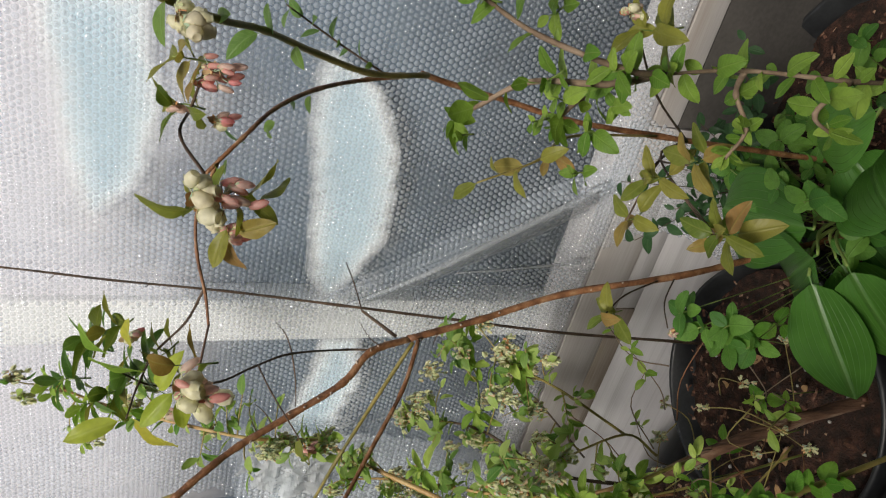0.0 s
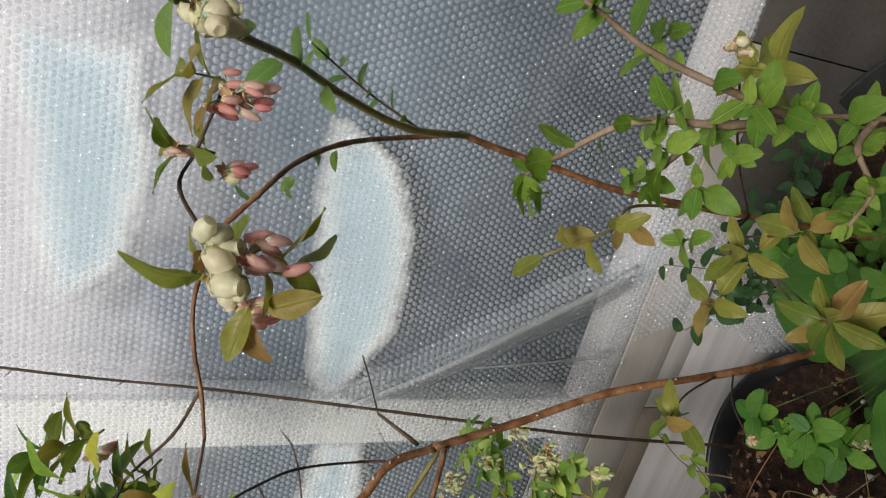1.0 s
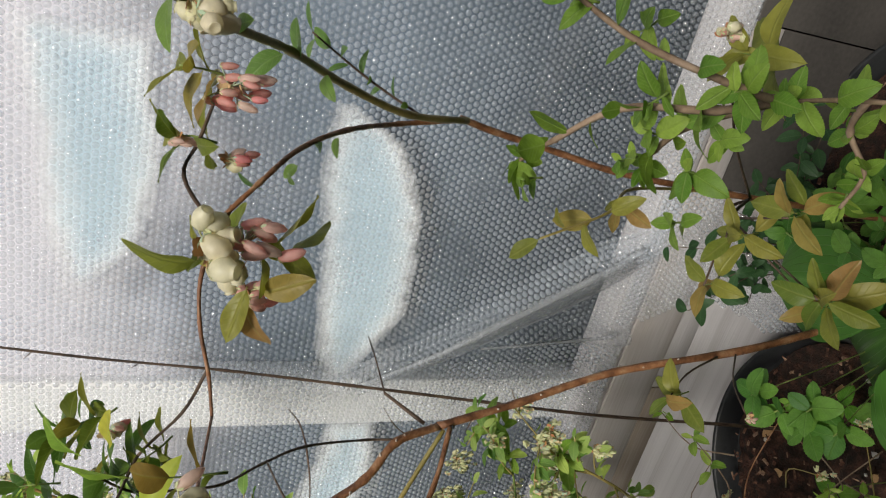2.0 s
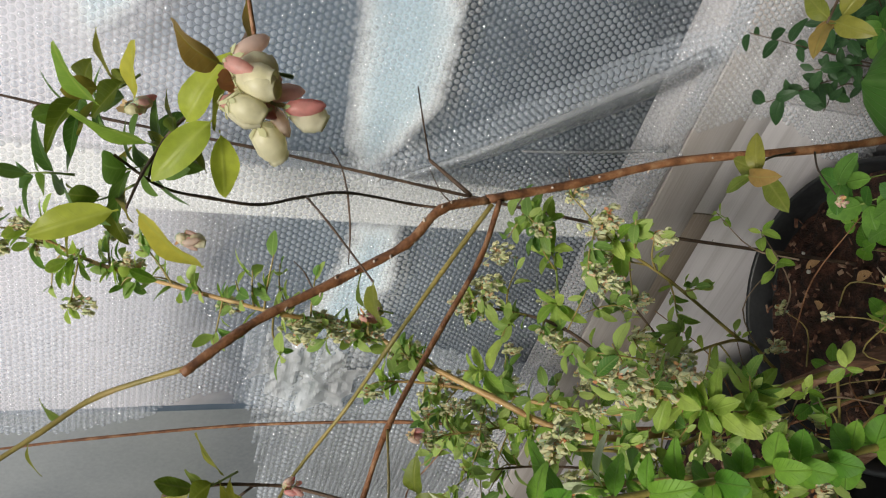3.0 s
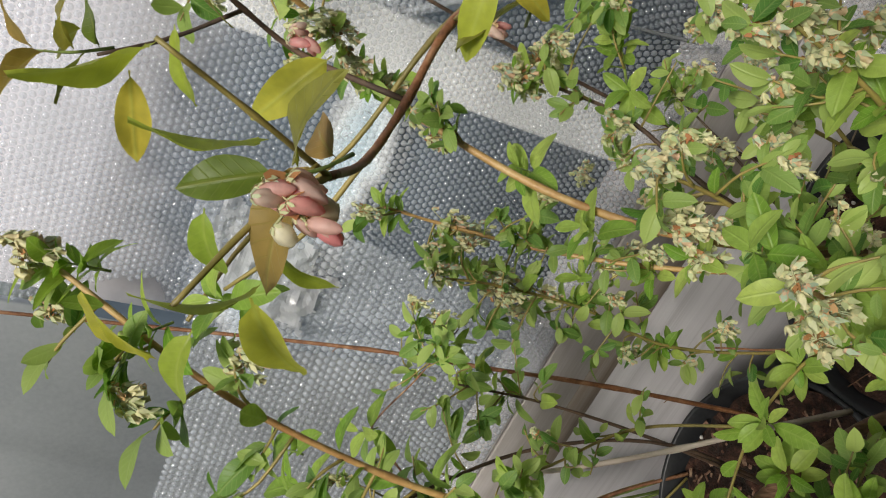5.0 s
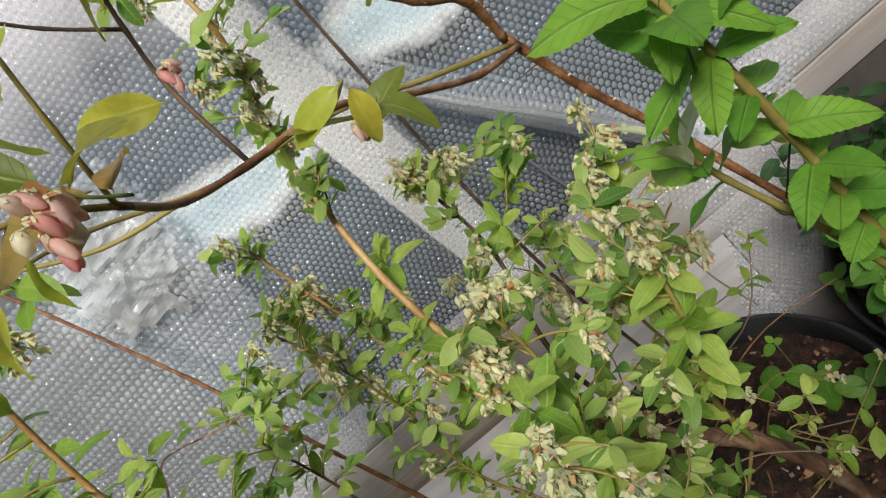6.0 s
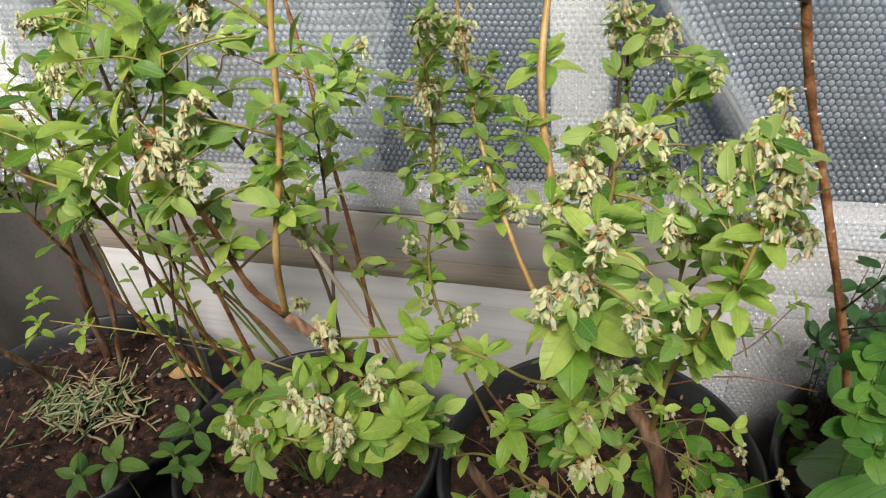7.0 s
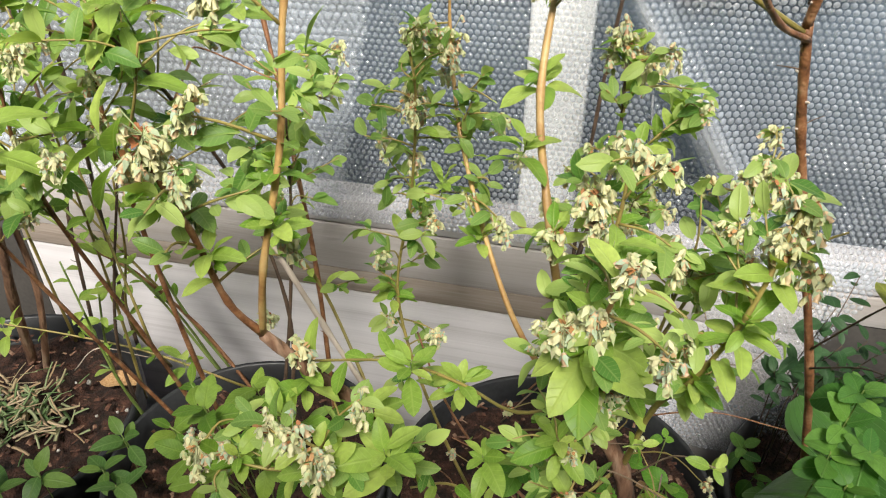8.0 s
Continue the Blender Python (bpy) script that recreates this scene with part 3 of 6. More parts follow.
def flap(label, line, half, material):
    """A folded-over band of film along a line, arched across its width and rippled along it."""
    bm = bmesh.new()
    run = [Vector(q) for q in spline(line, 8)]
    rows = []
    for i, q in enumerate(run):
        ahead = (run[min(i + 1, len(run) - 1)] - run[max(i - 1, 0)]).normalized()
        side = ahead.cross(Vector((0, -1, 0))).normalized()
        f = i / (len(run) - 1)
        w = (half[0] + (half[1] - half[0]) * f) * (1 - 0.85 * max(0.0, f - 0.55) / 0.45)
        row = []
        for k in range(-4, 5):
            u = k / 4
            row.append(bm.verts.new(q + side * w * u + Vector((0, -0.35 * w * (1 - u * u) - 0.0015 * noise.noise((i * 0.6, u * 3, 4)), 0))))
        rows.append(row)
    for p, q in zip(rows, rows[1:]):
        for k in range(8):
            bm.faces.new((p[k], p[k + 1], q[k + 1], q[k]))
    return tagged(part("film_fold", bm, material), label, "bubble film", kind="structure")


flap("milky folded-over band of clear bubble film", [(-0.04, -0.02, 0.975), (0.03, -0.036, 0.868), (0.1, -0.042, 0.765), (0.17, -0.048, 0.66), (0.2, -0.045, 0.61)], (0.004, 0.03), M_VEIL)
bm = bmesh.new()
tube(bm, [(-0.045, -0.012, 0.982), (0.03, -0.03, 0.868), (0.1, -0.034, 0.765), (0.17, -0.034, 0.66), (0.205, -0.03, 0.61)], 0.003, 0.006, sides=8, per=6, nodes=False)
tagged(part("film_fold", bm, M_FOLD), "rolled edge of clear bubble film", "bubble film", kind="structure")
bm = bmesh.new()
tube(bm, [(0.028, -0.02, 0.81), (0.04, -0.024, 0.72), (0.06, -0.03, 0.6)], 0.0015, 0.003, sides=6, per=6, nodes=False)
tagged(part("film_fold", bm, M_FOLD), "standing crease of clear bubble film", "bubble film", kind="structure")


# ---- crinkles where the film is squeezed white ----
def crinkles(label, line, spread, n, seed, long=0.02, slant=90.0):
    """Short bright wrinkles scattered along a line of (x, z)."""
    rng = random.Random(seed)
    bm = bmesh.new()
    for i in range(n):
        x = rng.uniform(line[0][0], line[-1][0])
        z = between(line, x) + rng.gauss(0, spread)
        a = radians(slant + rng.gauss(0, 38))
        l, w = long * rng.uniform(0.25, 0.8), rng.uniform(0.0006, 0.0016)
        d, s = Vector((math.cos(a), 0, math.sin(a))), Vector((-math.sin(a), 0, math.cos(a)))
        bow = rng.uniform(-0.25, 0.25) * l
        rows = []
        y0 = min(depth_left(x, z), depth_right(x, z)) - 0.0035
        for k in range(5):
            u = k / 4 - 0.5
            c = Vector((x, y0, z)) + d * l * u + s * bow * (1 - 4 * u * u)
            f = w * (1.05 - 3.6 * u * u)
            rows.append([bm.verts.new(c + s * f), bm.verts.new(c + Vector((0, -f * 1.3, 0))), bm.verts.new(c - s * f)])
        for p, q in zip(rows, rows[1:]):
            for k in range(2):
                bm.faces.new((p[k], p[k + 1], q[k + 1], q[k]))
    return tagged(part("film_crinkles", bm, M_FOLD), label, "bubble film", kind="structure")


crinkles("white wrinkles of film squeezed along the rail", RAIL_R[1], 0.012, 160, 51, 0.012, 80)
crinkles("white wrinkles of film squeezed along the rail", RAIL_R[0], 0.012, 110, 52, 0.018, 95)
crinkles("white wrinkles of film squeezed along the rail", RAIL_L[1], 0.012, 110, 53, 0.018, 100)
crinkles("white wrinkles of film squeezed along the rail", RAIL_L[0], 0.014, 120, 54, 0.02, 80)
crinkles("crumpled bright patch of bubble film", [(-0.47, 1.05), (-0.34, 1.08), (-0.29, 1.09)], 0.03, 90, 55, 0.04, 40)
crinkles("crumpled bright patch of bubble film", [(-0.5, 0.98), (-0.36, 0.93), (-0.28, 0.9)], 0.03, 70, 56, 0.035, 110)
crinkles("crumpled glittering patch of bubble film", [(0.09, 0.7), (0.19, 0.66)], 0.02, 60, 57, 0.014, 30)

# a patch of film squeezed into white crumples beside the window
verts, faces, seen = [], [], {}
for i in range(61):
    for k in range(61):
        x, z = -0.5 + 0.24 * i / 60, 0.9 + 0.24 * k / 60
        if math.hypot((x + 0.385 - 0.3 * (z - 1.02)) / 0.09, (z - 1.02) / 0.095) > 0.85 + 0.6 * noise.noise((x * 30, z * 30, 2)):
            continue
        seen[i, k] = len(verts)
        verts.append((x, -0.024 + crumple(x * 0.6, z * 1.3, 0.006, 24, 3) + 0.009 * abs(noise.noise((x * 42, z * 48, 8))), z))
for i, k in seen:
    q = [(i, k), (i + 1, k), (i + 1, k + 1), (i, k + 1)]
    if all(c in seen for c in q):
        faces.append([seen[c] for c in q])
me = bpy.data.meshes.new("crumpled_film")
me.from_pydata(verts, [], faces)
me.materials.append(M_WHITECRUMPLE)
tagged(new("crumpled_film", me), "white crumpled knot of bubble film", "bubble film", kind="structure")

# ---- pots ----
def pot(x, y, r, label):
    e = empty("plant_pot", (x, y, 0))
    bm = bmesh.new()
    lathe(bm, [(r * 0.72, 0.0), (r * 0.93, 0.315), (r * 0.95, 0.32), (r, 0.325), (r * 1.005, 0.357), (r * 0.99, 0.363), (r * 0.965, 0.36), (r * 0.93, 0.30), (r * 0.90, 0.2)], 64)
    part("body", bm, M_POT, e)
    bm = bmesh.new()
    rings = lathe(bm, [(r * 0.93 * k / 22 + 0.0005, 0.322) for k in range(22, -1, -1)], 72)
    for ring in rings:
        for v in ring:
            p = v.co + Vector((x * 7, y * 7, 0))
            v.co.z += 0.014 * noise.noise(p * 14) + 0.012 * noise.noise(p * 45) + 0.006 * noise.noise(p * 110)
    part("soil", bm, M_SOIL, e, "red-brown crumbly potting soil")
    return tagged(e, label, "plant pot", "black pots along the wall")


pot(-0.025, -0.265, 0.212, "large round black plastic pot of red-brown soil")
pot(-0.425, -0.31, 0.19, "round black plastic pot with a leafy blueberry")
pot(-0.835, -0.32, 0.215, "black plastic pot with bare soil and straw")
pot(0.405, -0.2, 0.212, "black plastic pot crowded with hosta leaves")

# ---- leaves, flowers, branches ----
def leaf_mesh(name, material, width, teeth=0, fold=0.18, droop=0.25, tip=1.35, cols=4, rows=9, wave=0.0, seed=0, skew=0.92):
    """One blade of length 1 along +Y: widest a little below the middle, folded along the midrib, bending down to the tip."""
    r = random.Random(seed)
    bm = bmesh.new()
    stalk = 0.07
    grid = []
    curl = r.uniform(-0.25, 0.25)
    if teeth:
        rows = teeth
    for i in range(rows + 1):
        t = i / rows
        w = width * 0.5 * (math.sin(math.pi * (0.03 + 0.95 * t ** skew)) ** (1 / tip)) * (1.0 if 0 < i < rows else 0.3) * (1 + 0.04 * math.sin(5 * t + seed))
        line = []
        for k in range(-cols // 2, cols // 2 + 1):
            u = 2 * k / cols
            x = u * w
            if teeth and abs(u) == 1 and 0 < i < rows:
                x *= 1.0 + (0.035 if i % 2 else -0.035)
            y = stalk + (1 - stalk) * t - (0.03 * abs(u) if teeth else 0)
            z = fold * abs(x) - droop * t * t + curl * x * t + wave * math.sin(9 * t + 2.2 * u) * abs(u)
            line.append(bm.verts.new((x, y, z)))
        grid.append(line)
    for a, b in zip(grid, grid[1:]):
        for p, q, s, t2 in zip(a, a[1:], b[1:], b):
            bm.faces.new((p, q, s, t2))
    foot = [bm.verts.new((dx, 0, dz)) for dx, dz in ((-0.012, 0), (0.012, 0))]
    bm.faces.new((foot[0], foot[1], grid[0][cols // 2 + 1], grid[0][cols // 2 - 1]))
    return mesh_from(name, bm, material)


def family(name, material, **k):
    w = k.pop("width")
    return [leaf_mesh(name, material, w * (0.88 + 0.08 * s), seed=s + 11, droop=0.06 + 0.13 * s, **k) for s in range(5)]


LEAVES = {
    "fresh": family("leaf", M_LEAF, width=0.46, tip=1.55, skew=1.12, fold=0.25, wave=0.015),
    "deep": family("leaf", M_LEAF_DEEP, width=0.5),
    "bronze": family("leaf", M_LEAF_BRONZE, width=0.46, wave=0.03, fold=0.28),
    "gold": family("leaf", M_LEAF_GOLD, width=0.38, wave=0.03, fold=0.35),
    "silver": family("leaf", M_LEAF_SILVER, width=0.26, fold=0.5),
    "serrate": family("leaf", M_LEAF_SERRATE, width=0.58, teeth=26, cols=4, tip=1.35, wave=0.015, fold=0.1),
    "round": family("leaf", M_LEAF_SERRATE, width=0.7, teeth=20, tip=1.6, fold=0.08),
    "ovate": family("leaf", M_LEAF_BROAD, width=0.5, teeth=26, cols=4, tip=1.3, wave=0.025, fold=0.22),
    "broad": family("leaf", M_LEAF_BROAD, width=0.74, teeth=22, cols=4, tip=1.5, wave=0.02, fold=0.1),
    "mint": family("leaf", M_LEAF_MINT, width=0.7, teeth=20, tip=1.6, fold=0.08),
    "hosta": family("leaf", M_LEAF_HOSTA, width=0.72, cols=10, rows=14, tip=1.5, wave=0.012, fold=0.12),
    "dark": family("leaflet", M_LEAF_DARK, width=0.5),
}


def flower_mesh(kind, seed):
    """One bell of length 1 along +Y with its five calyx lobes."""
    r = random.Random(seed)
    bm = bmesh.new()
    prof, sides = {
        "urn": ([(0.10, 0.0), (0.29, 0.09), (0.4, 0.34), (0.41, 0.58), (0.33, 0.82), (0.24, 0.93), (0.27, 0.99), (0.2, 0.95), (0.1, 0.91), (0.01, 0.9)], 10),
        "pink": ([(0.08, 0.0), (0.19, 0.1), (0.26, 0.38), (0.23, 0.68), (0.15, 0.94), (0.03, 1.06)], 5),
        "pale": ([(0.09, 0.0), (0.22, 0.1), (0.28, 0.38), (0.25, 0.68), (0.2, 0.9), (0.29, 1.02)], 5),
    }[kind]
    bend = r.uniform(-0.12, 0.12)
    rings = []
    for rad, y in prof:
        rad *= r.uniform(0.9, 1.1)
        rings.append([bm.verts.new((rad * (1 + 0.08 * (j % 2)) * math.cos(2 * math.pi * j / sides) + bend * y * y, y, rad * (1 + 0.08 * (j % 2)) * math.sin(2 * math.pi * j / sides))) for j in range(sides)])
    for p, q in zip(rings, rings[1:]):
        for j in range(sides):
            bm.faces.new((p[j], p[(j + 1) % sides], q[(j + 1) % sides], q[j])).material_index = 0
    for j in range(4 if kind == "pale" else 5):
        g = 2 * math.pi * j / (4 if kind == "pale" else 5) + r.uniform(-0.15, 0.15)
        if kind == "pale":
            out = r.uniform(0.42, 0.75)
            shape = ((0.06, -0.5, -0.04), (0.06, 0.5, -0.04), (0.36, 0.66, 0.3), (out, 0.0, r.uniform(0.6, 0.95)), (0.36, -0.66, 0.3))
        else:
            rr = prof[1][0] * 1.1
            shape = ((0.08, -0.5, -0.05), (0.08, 0.5, -0.05), (rr, 0.3, 0.05), (rr * r.uniform(1.1, 1.3), 0.0, 0.14), (rr, -0.3, 0.05))
        v = [bm.verts.new((rad * math.cos(g + d), y, rad * math.sin(g + d))) for rad, d, y in shape]
        bm.faces.new(v).material_index = 1
    return mesh_from("flower", bm, {"urn": M_CREAM, "pink": M_PINK, "pale": M_PALE}[kind], M_CALYX)


FLOWERS = {k: [flower_mesh(k, s) for s in range(4)] for k in ("urn", "pink", "pale")}


def frame_of(ahead, up):
    y = Vector(ahead).normalized()
    z = Vector(up)
    z = z - y * z.dot(y)
    if z.length < 1e-4:
        z = y.orthogonal()
    z.normalize()
    x = y.cross(z)
    return Matrix((x, y, z)).transposed()


class Plant:
    """A plant as one thing: its branches, leaves and flowers are parts of it."""

    def __init__(self, name, label, category, root, seed, leaf="fresh", group=""):
        self.top = empty(name, root)
        self.root = Vector(root)
        self.rng = random.Random(seed)
        self.kind = leaf
        tagged(self.top, label, category, group)

    def put(self, ob, label=""):
        ob.parent = self.top
        ob.matrix_parent_inverse = Matrix.Translation(-self.root)
        if label:
            ob["label"] = label
        return ob

    def branch(self, points, r0, r1, material, name="branch", sides=7, per=5, label=""):
        bm = bmesh.new()
        tube(bm, points, r0 * 0.62, r1 * 0.62, per=per, sides=sides, rng=self.rng, rough=0.09)
        return self.put(new(name, mesh_from(name, bm, material)), label)

    def leaf(self, base, ahead, up, length, kind=None):
        me = self.rng.choice(LEAVES[kind or self.kind])
        ob = new("leaf", me)
        s = length
        ob.matrix_world = Matrix.Translation(base) @ frame_of(ahead, up).to_4x4() @ Matrix.Diagonal((s, s, s, 1))
        ob.parent = self.top
        ob.matrix_parent_inverse = Matrix.Translation(-self.root)
        return ob

    def whorl(self, at, axis=(0, 0, 1), n=6, length=0.03, spread=62, kind=None, vary=0.3):
        """Leaves that spread round a shoot's end."""
        rng, axis = self.rng, Vector(axis).normalized()
        a = axis.orthogonal().normalized()
        b = axis.cross(a)
        turn = rng.uniform(0, 6.28)
        bend = Vector((rng.uniform(-1, 1), rng.uniform(-1, 1), rng.uniform(-0.6, 0.6))) * length * 0.25
        foot = Vector(at) - axis * length * 0.9 + bend
        self.branch([foot, (foot + Vector(at)) / 2 - bend * 0.3, Vector(at)], 0.0013, 0.0005, M_GREENSTEM, "shoot", sides=5, per=3)
        for i in range(n):
            g = turn + 2.4 * i + rng.uniform(-0.25, 0.25)
            out = a * math.cos(g) + b * math.sin(g)
            back = 1 - (i + 0.5) / n
            s = radians(spread * (0.3 + 0.7 * back ** 0.5) + rng.uniform(-20, 20))
            ahead = axis * math.cos(s) + out * math.sin(s)
            ahead.z += rng.uniform(-0.3, 0.15)
            tilt = Vector((rng.uniform(-1, 1), rng.uniform(-1, 1), rng.uniform(-0.3, 0.3))) * 0.5
            self.leaf(Vector(at).lerp(foot, back * 0.9), ahead, axis + Vector((0, 0, 0.4)) + tilt, length * (0.75 + 0.35 * back ** 0.5) * rng.uniform(1 - vary, 1 + vary * 0.5), kind)

    def along(self, points, step, length, start=0.3, angle=55, kind=None, vary=0.3):
        """Single leaves in turn along a branch."""
        run = spline([p[:3] for p in points], 12)
        rng = self.rng
        total = sum(np.linalg.norm(q - p) for p, q in zip(run, run[1:]))
        gone, due, k = 0.0, total * start, rng.uniform(0, 6)
        for p, q in zip(run, run[1:]):
            seg = np.linalg.norm(q - p)
            gone += seg
            if gone >= due and seg > 0:
                due += step * rng.uniform(0.7, 1.3)
                axis = Vector((q - p) / seg)
                a = axis.orthogonal().normalized()
                b = axis.cross(a)
                k += 2.4 + rng.uniform(-0.3, 0.3)
                out = a * math.cos(k) + b * math.sin(k)
                s = radians(angle + rng.uniform(-15, 15))
                ahead = axis * math.cos(s) + out * math.sin(s) + Vector((0, 0, rng.uniform(-0.25, 0.2)))
                self.leaf(Vector(q), ahead, axis + Vector((0, 0, 0.7)), length * rng.uniform(1 - vary, 1 + vary), kind)

    def bells(self, at, n, size, kind="pale", reach=0.018, axis=(0, 0, -1)):
        """A raceme: a stalk with short side stalks and brown bud scales, and a drooping flower on each side stalk."""
        rng = self.rng
        bm = bmesh.new()
        at = Vector(at)
        axis = Vector(axis).normalized()
        if kind == "pale":
            n, size, reach = int(n * 3.0), size * 0.68, reach * 0.8
        if kind in ("mixed", "urn", "pink"):
            n, size, reach = int(n * 1.6 + 0.5), size * (0.86 if kind == "urn" else 0.95), reach * (0.7 if kind == "mixed" else 0.78)
        poses = []
        for i in range(n):
            off = Vector((rng.gauss(0, 1), rng.gauss(0, 1), rng.gauss(0, 0.7)))
            off = off.normalized() * reach * rng.uniform(0.25, 1.0) + axis * reach * rng.uniform(-0.9, 0.9)
            ahead = (Vector((off.x * 25, off.y * 25, -0.9 if kind != "urn" else -0.25)) + axis * 0.35 + Vector((rng.uniform(-0.6, 0.6), rng.uniform(-0.6, 0.6), rng.uniform(-0.4, 0.6)))).normalized()
            k = ("pink" if i % 5 in (0, 2, 4) else "urn") if kind == "mixed" else kind
            s = size * rng.uniform(0.75, 1.15) * (0.98 if k == "pale" else 1.0)
            m = Matrix.Translation(at + off) @ frame_of(ahead, (rng.uniform(-1, 1), rng.uniform(-1, 1), 1)).to_4x4()
            poses.append((k, m @ Matrix.Diagonal((s, s, s, 1))))
            a, b = at + off, at - axis * reach * 0.3
            side = (a - b).orthogonal().normalized() * size * 0.05
            other = (a - b).cross(side).normalized() * size * 0.05
            st = [bm.verts.new(p) for p in (a + side, a - side, a + other, b + side, b - side, b + other)]
            for u in ((0, 1, 4, 3), (1, 2, 5, 4), (2, 0, 3, 5)):
                bm.faces.new([st[w] for w in u]).material_index = 0
        for i in range(4 + n // 3):
            o = at + Vector((rng.uniform(-1, 1), rng.uniform(-1, 1), rng.uniform(-0.3, 1))) * reach * 0.45
            h = frame_of((rng.uniform(-1, 1), rng.uniform(-1, 1), rng.uniform(-1, 1)), (0, 0, 1)).to_4x4()
            v = [bm.verts.new(o + h @ (Vector(c) * size * 0.6)) for c in ((-0.35, 0, 0), (0.35, 0, 0), (0.3, 0.7, 0.12), (0, 1.0, 0.05), (-0.3, 0.7, 0.12))]
            bm.faces.new(v).material_index = 1
        raceme = self.put(new("raceme", mesh_from("raceme", bm, M_CALYX, M_SCALE)))
        for k, m in poses:
            f = new("flower", rng.choice(FLOWERS[k]))
            f.parent = raceme
            f.matrix_world = m
        return raceme

    def bushy(self, canes, gap, size, start=0.35, flowers=0.3, flower_size=0.0095, twig=0.045):
        """Short side twigs along the canes, with small leaves joined into one part and some racemes."""
        rng = self.rng
        verts, faces, uvs = [], [], []
        wood = bmesh.new()
        shapes = []
        for me in LEAVES["fresh"]:
            shapes.append(([v.co.copy() for v in me.vertices], [tuple(p.vertices) for p in me.polygons]))
        for pts, r0, r1, m in canes:
            run = [Vector(q[:3]) for q in spline(pts, 10)]
            total = sum((q - p).length for p, q in zip(run, run[1:]))
            gone, due = 0.0, total * start
            for p, q in zip(run, run[1:]):
                gone += (q - p).length
                if gone < due:
                    continue
                due += gap * rng.uniform(0.6, 1.4)
                out = Vector((rng.gauss(0, 1), rng.gauss(0, 1), rng.uniform(-0.1, 1.2))).normalized()
                end = q + out * twig * rng.uniform(0.5, 1.3)
                mid = (q + end) / 2 + Vector((rng.uniform(-1, 1), rng.uniform(-1, 1), rng.uniform(-0.2, 1))) * twig * 0.12
                tube(wood, [q, mid, end], 0.0011, 0.0006, per=3, sides=5, rng=rng, nodes=False)
                for k in range(rng.randint(4, 8)):
                    u = rng.uniform(0.25, 1.0)
                    base = q.lerp(end, u)
                    ahead = (out * rng.uniform(0.1, 0.9) + Vector((rng.gauss(0, 1), rng.gauss(0, 1), rng.gauss(0.1, 0.6))) * 0.6).normalized()
                    f = frame_of(ahead, (rng.gauss(0, 0.5), rng.gauss(-0.3, 0.5), 1))
                    s = size * rng.uniform(0.55, 1.25)
                    co, fa = rng.choice(shapes)
                    start_at = len(verts)
                    for c in co:
                        verts.append(base + f @ (c * s))
                        uvs.append((c.x, c.y))
                    faces.extend([tuple(start_at + i for i in g) for g in fa])
                if rng.random() < flowers:
                    self.bells(end + Vector((0, 0, -0.006)), rng.randint(5, 8), flower_size, "pale", 0.012)
        me = bpy.data.meshes.new("foliage")
        me.from_pydata([tuple(v) for v in verts], [], faces)
        me.materials.append(M_FOLIAGE)
        me.polygons.foreach_set("use_smooth", [True] * len(faces))
        layer = me.uv_layers.new(name="leaf")
        layer.data.foreach_set("uv", [c for f in faces for i in f for c in uvs[i]])
        leaves = self.put(new("foliage", me))
        leaves["kind"] = "stuff"
        self.put(new("twig", mesh_from("twig", wood, M_CANE)))["kind"] = "stuff"

    def stub(self, at, ahead, length, r, material):
        at, ahead = Vector(at), Vector(ahead).normalized()
        mid = at + ahead * length * 0.5 + Vector((self.rng.uniform(-1, 1), self.rng.uniform(-1, 1), self.rng.uniform(-1, 1))) * length * 0.08
        self.branch([at, mid, at + ahead * length], r, r * 0.5, material, "twig", sides=5, per=3)


# ---- tall blueberry with a red-brown stem, rooted in the pot of hostas ----
A = Plant("blueberry_bush", "tall blueberry with a red-brown stem, a pruned top and pink buds", "shrub", (0.245, -0.285, 0.33), 1, "bronze")
A.branch([(0.285, -0.26, 0.31), (0.238, -0.275, 0.52), (0.209, -0.28, 0.642), (0.168, -0.264, 0.788), (0.135, -0.271, 0.897), (0.115, -0.28, 0.986)], 0.007, 0.0066, M_STEM, "stem", sides=9, per=8)
A.branch([(0.115, -0.28, 0.984), (0.113, -0.298, 1.034), (0.09, -0.32, 1.066), (0.062, -0.335, 1.12), (0.046, -0.358, 1.174), (0.037, -0.379, 1.207), (0.022, -0.397, 1.237)], 0.0064, 0.0056, M_STEM, sides=9, per=7)
stem_run = spline([(0.209, -0.28, 0.642), (0.168, -0.264, 0.788), (0.135, -0.271, 0.897), (0.115, -0.28, 0.986), (0.113, -0.298, 1.034), (0.09, -0.32, 1.066), (0.062, -0.335, 1.12), (0.046, -0.358, 1.174)], 4)
for q in stem_run[1:]:
    away = Vector((A.rng.uniform(-1, 1), A.rng.uniform(-1, 0.2), 0.3)).normalized()
    A.stub(Vector(q) + away * 0.0035, away, 0.004, 0.0022, M_DEAD)
A.branch([(0.026, -0.393, 1.229), (-0.009, -0.388, 1.29), (-0.025, -0.406, 1.326), (-0.05, -0.43, 1.375), (-0.09, -0.46, 1.44)], 0.0036, 0.0028, M_CANE)
A.branch([(0.114, -0.274, 0.998), (0.130, -0.246, 1.035)], 0.0035, 0.0024, M_TWIG)
A.branch([(0.130, -0.246, 1.035), (0.164, -0.24, 1.049), (0.2, -0.252, 1.067)], 0.0014, 0.001, M_TWIG, "twig", sides=5)
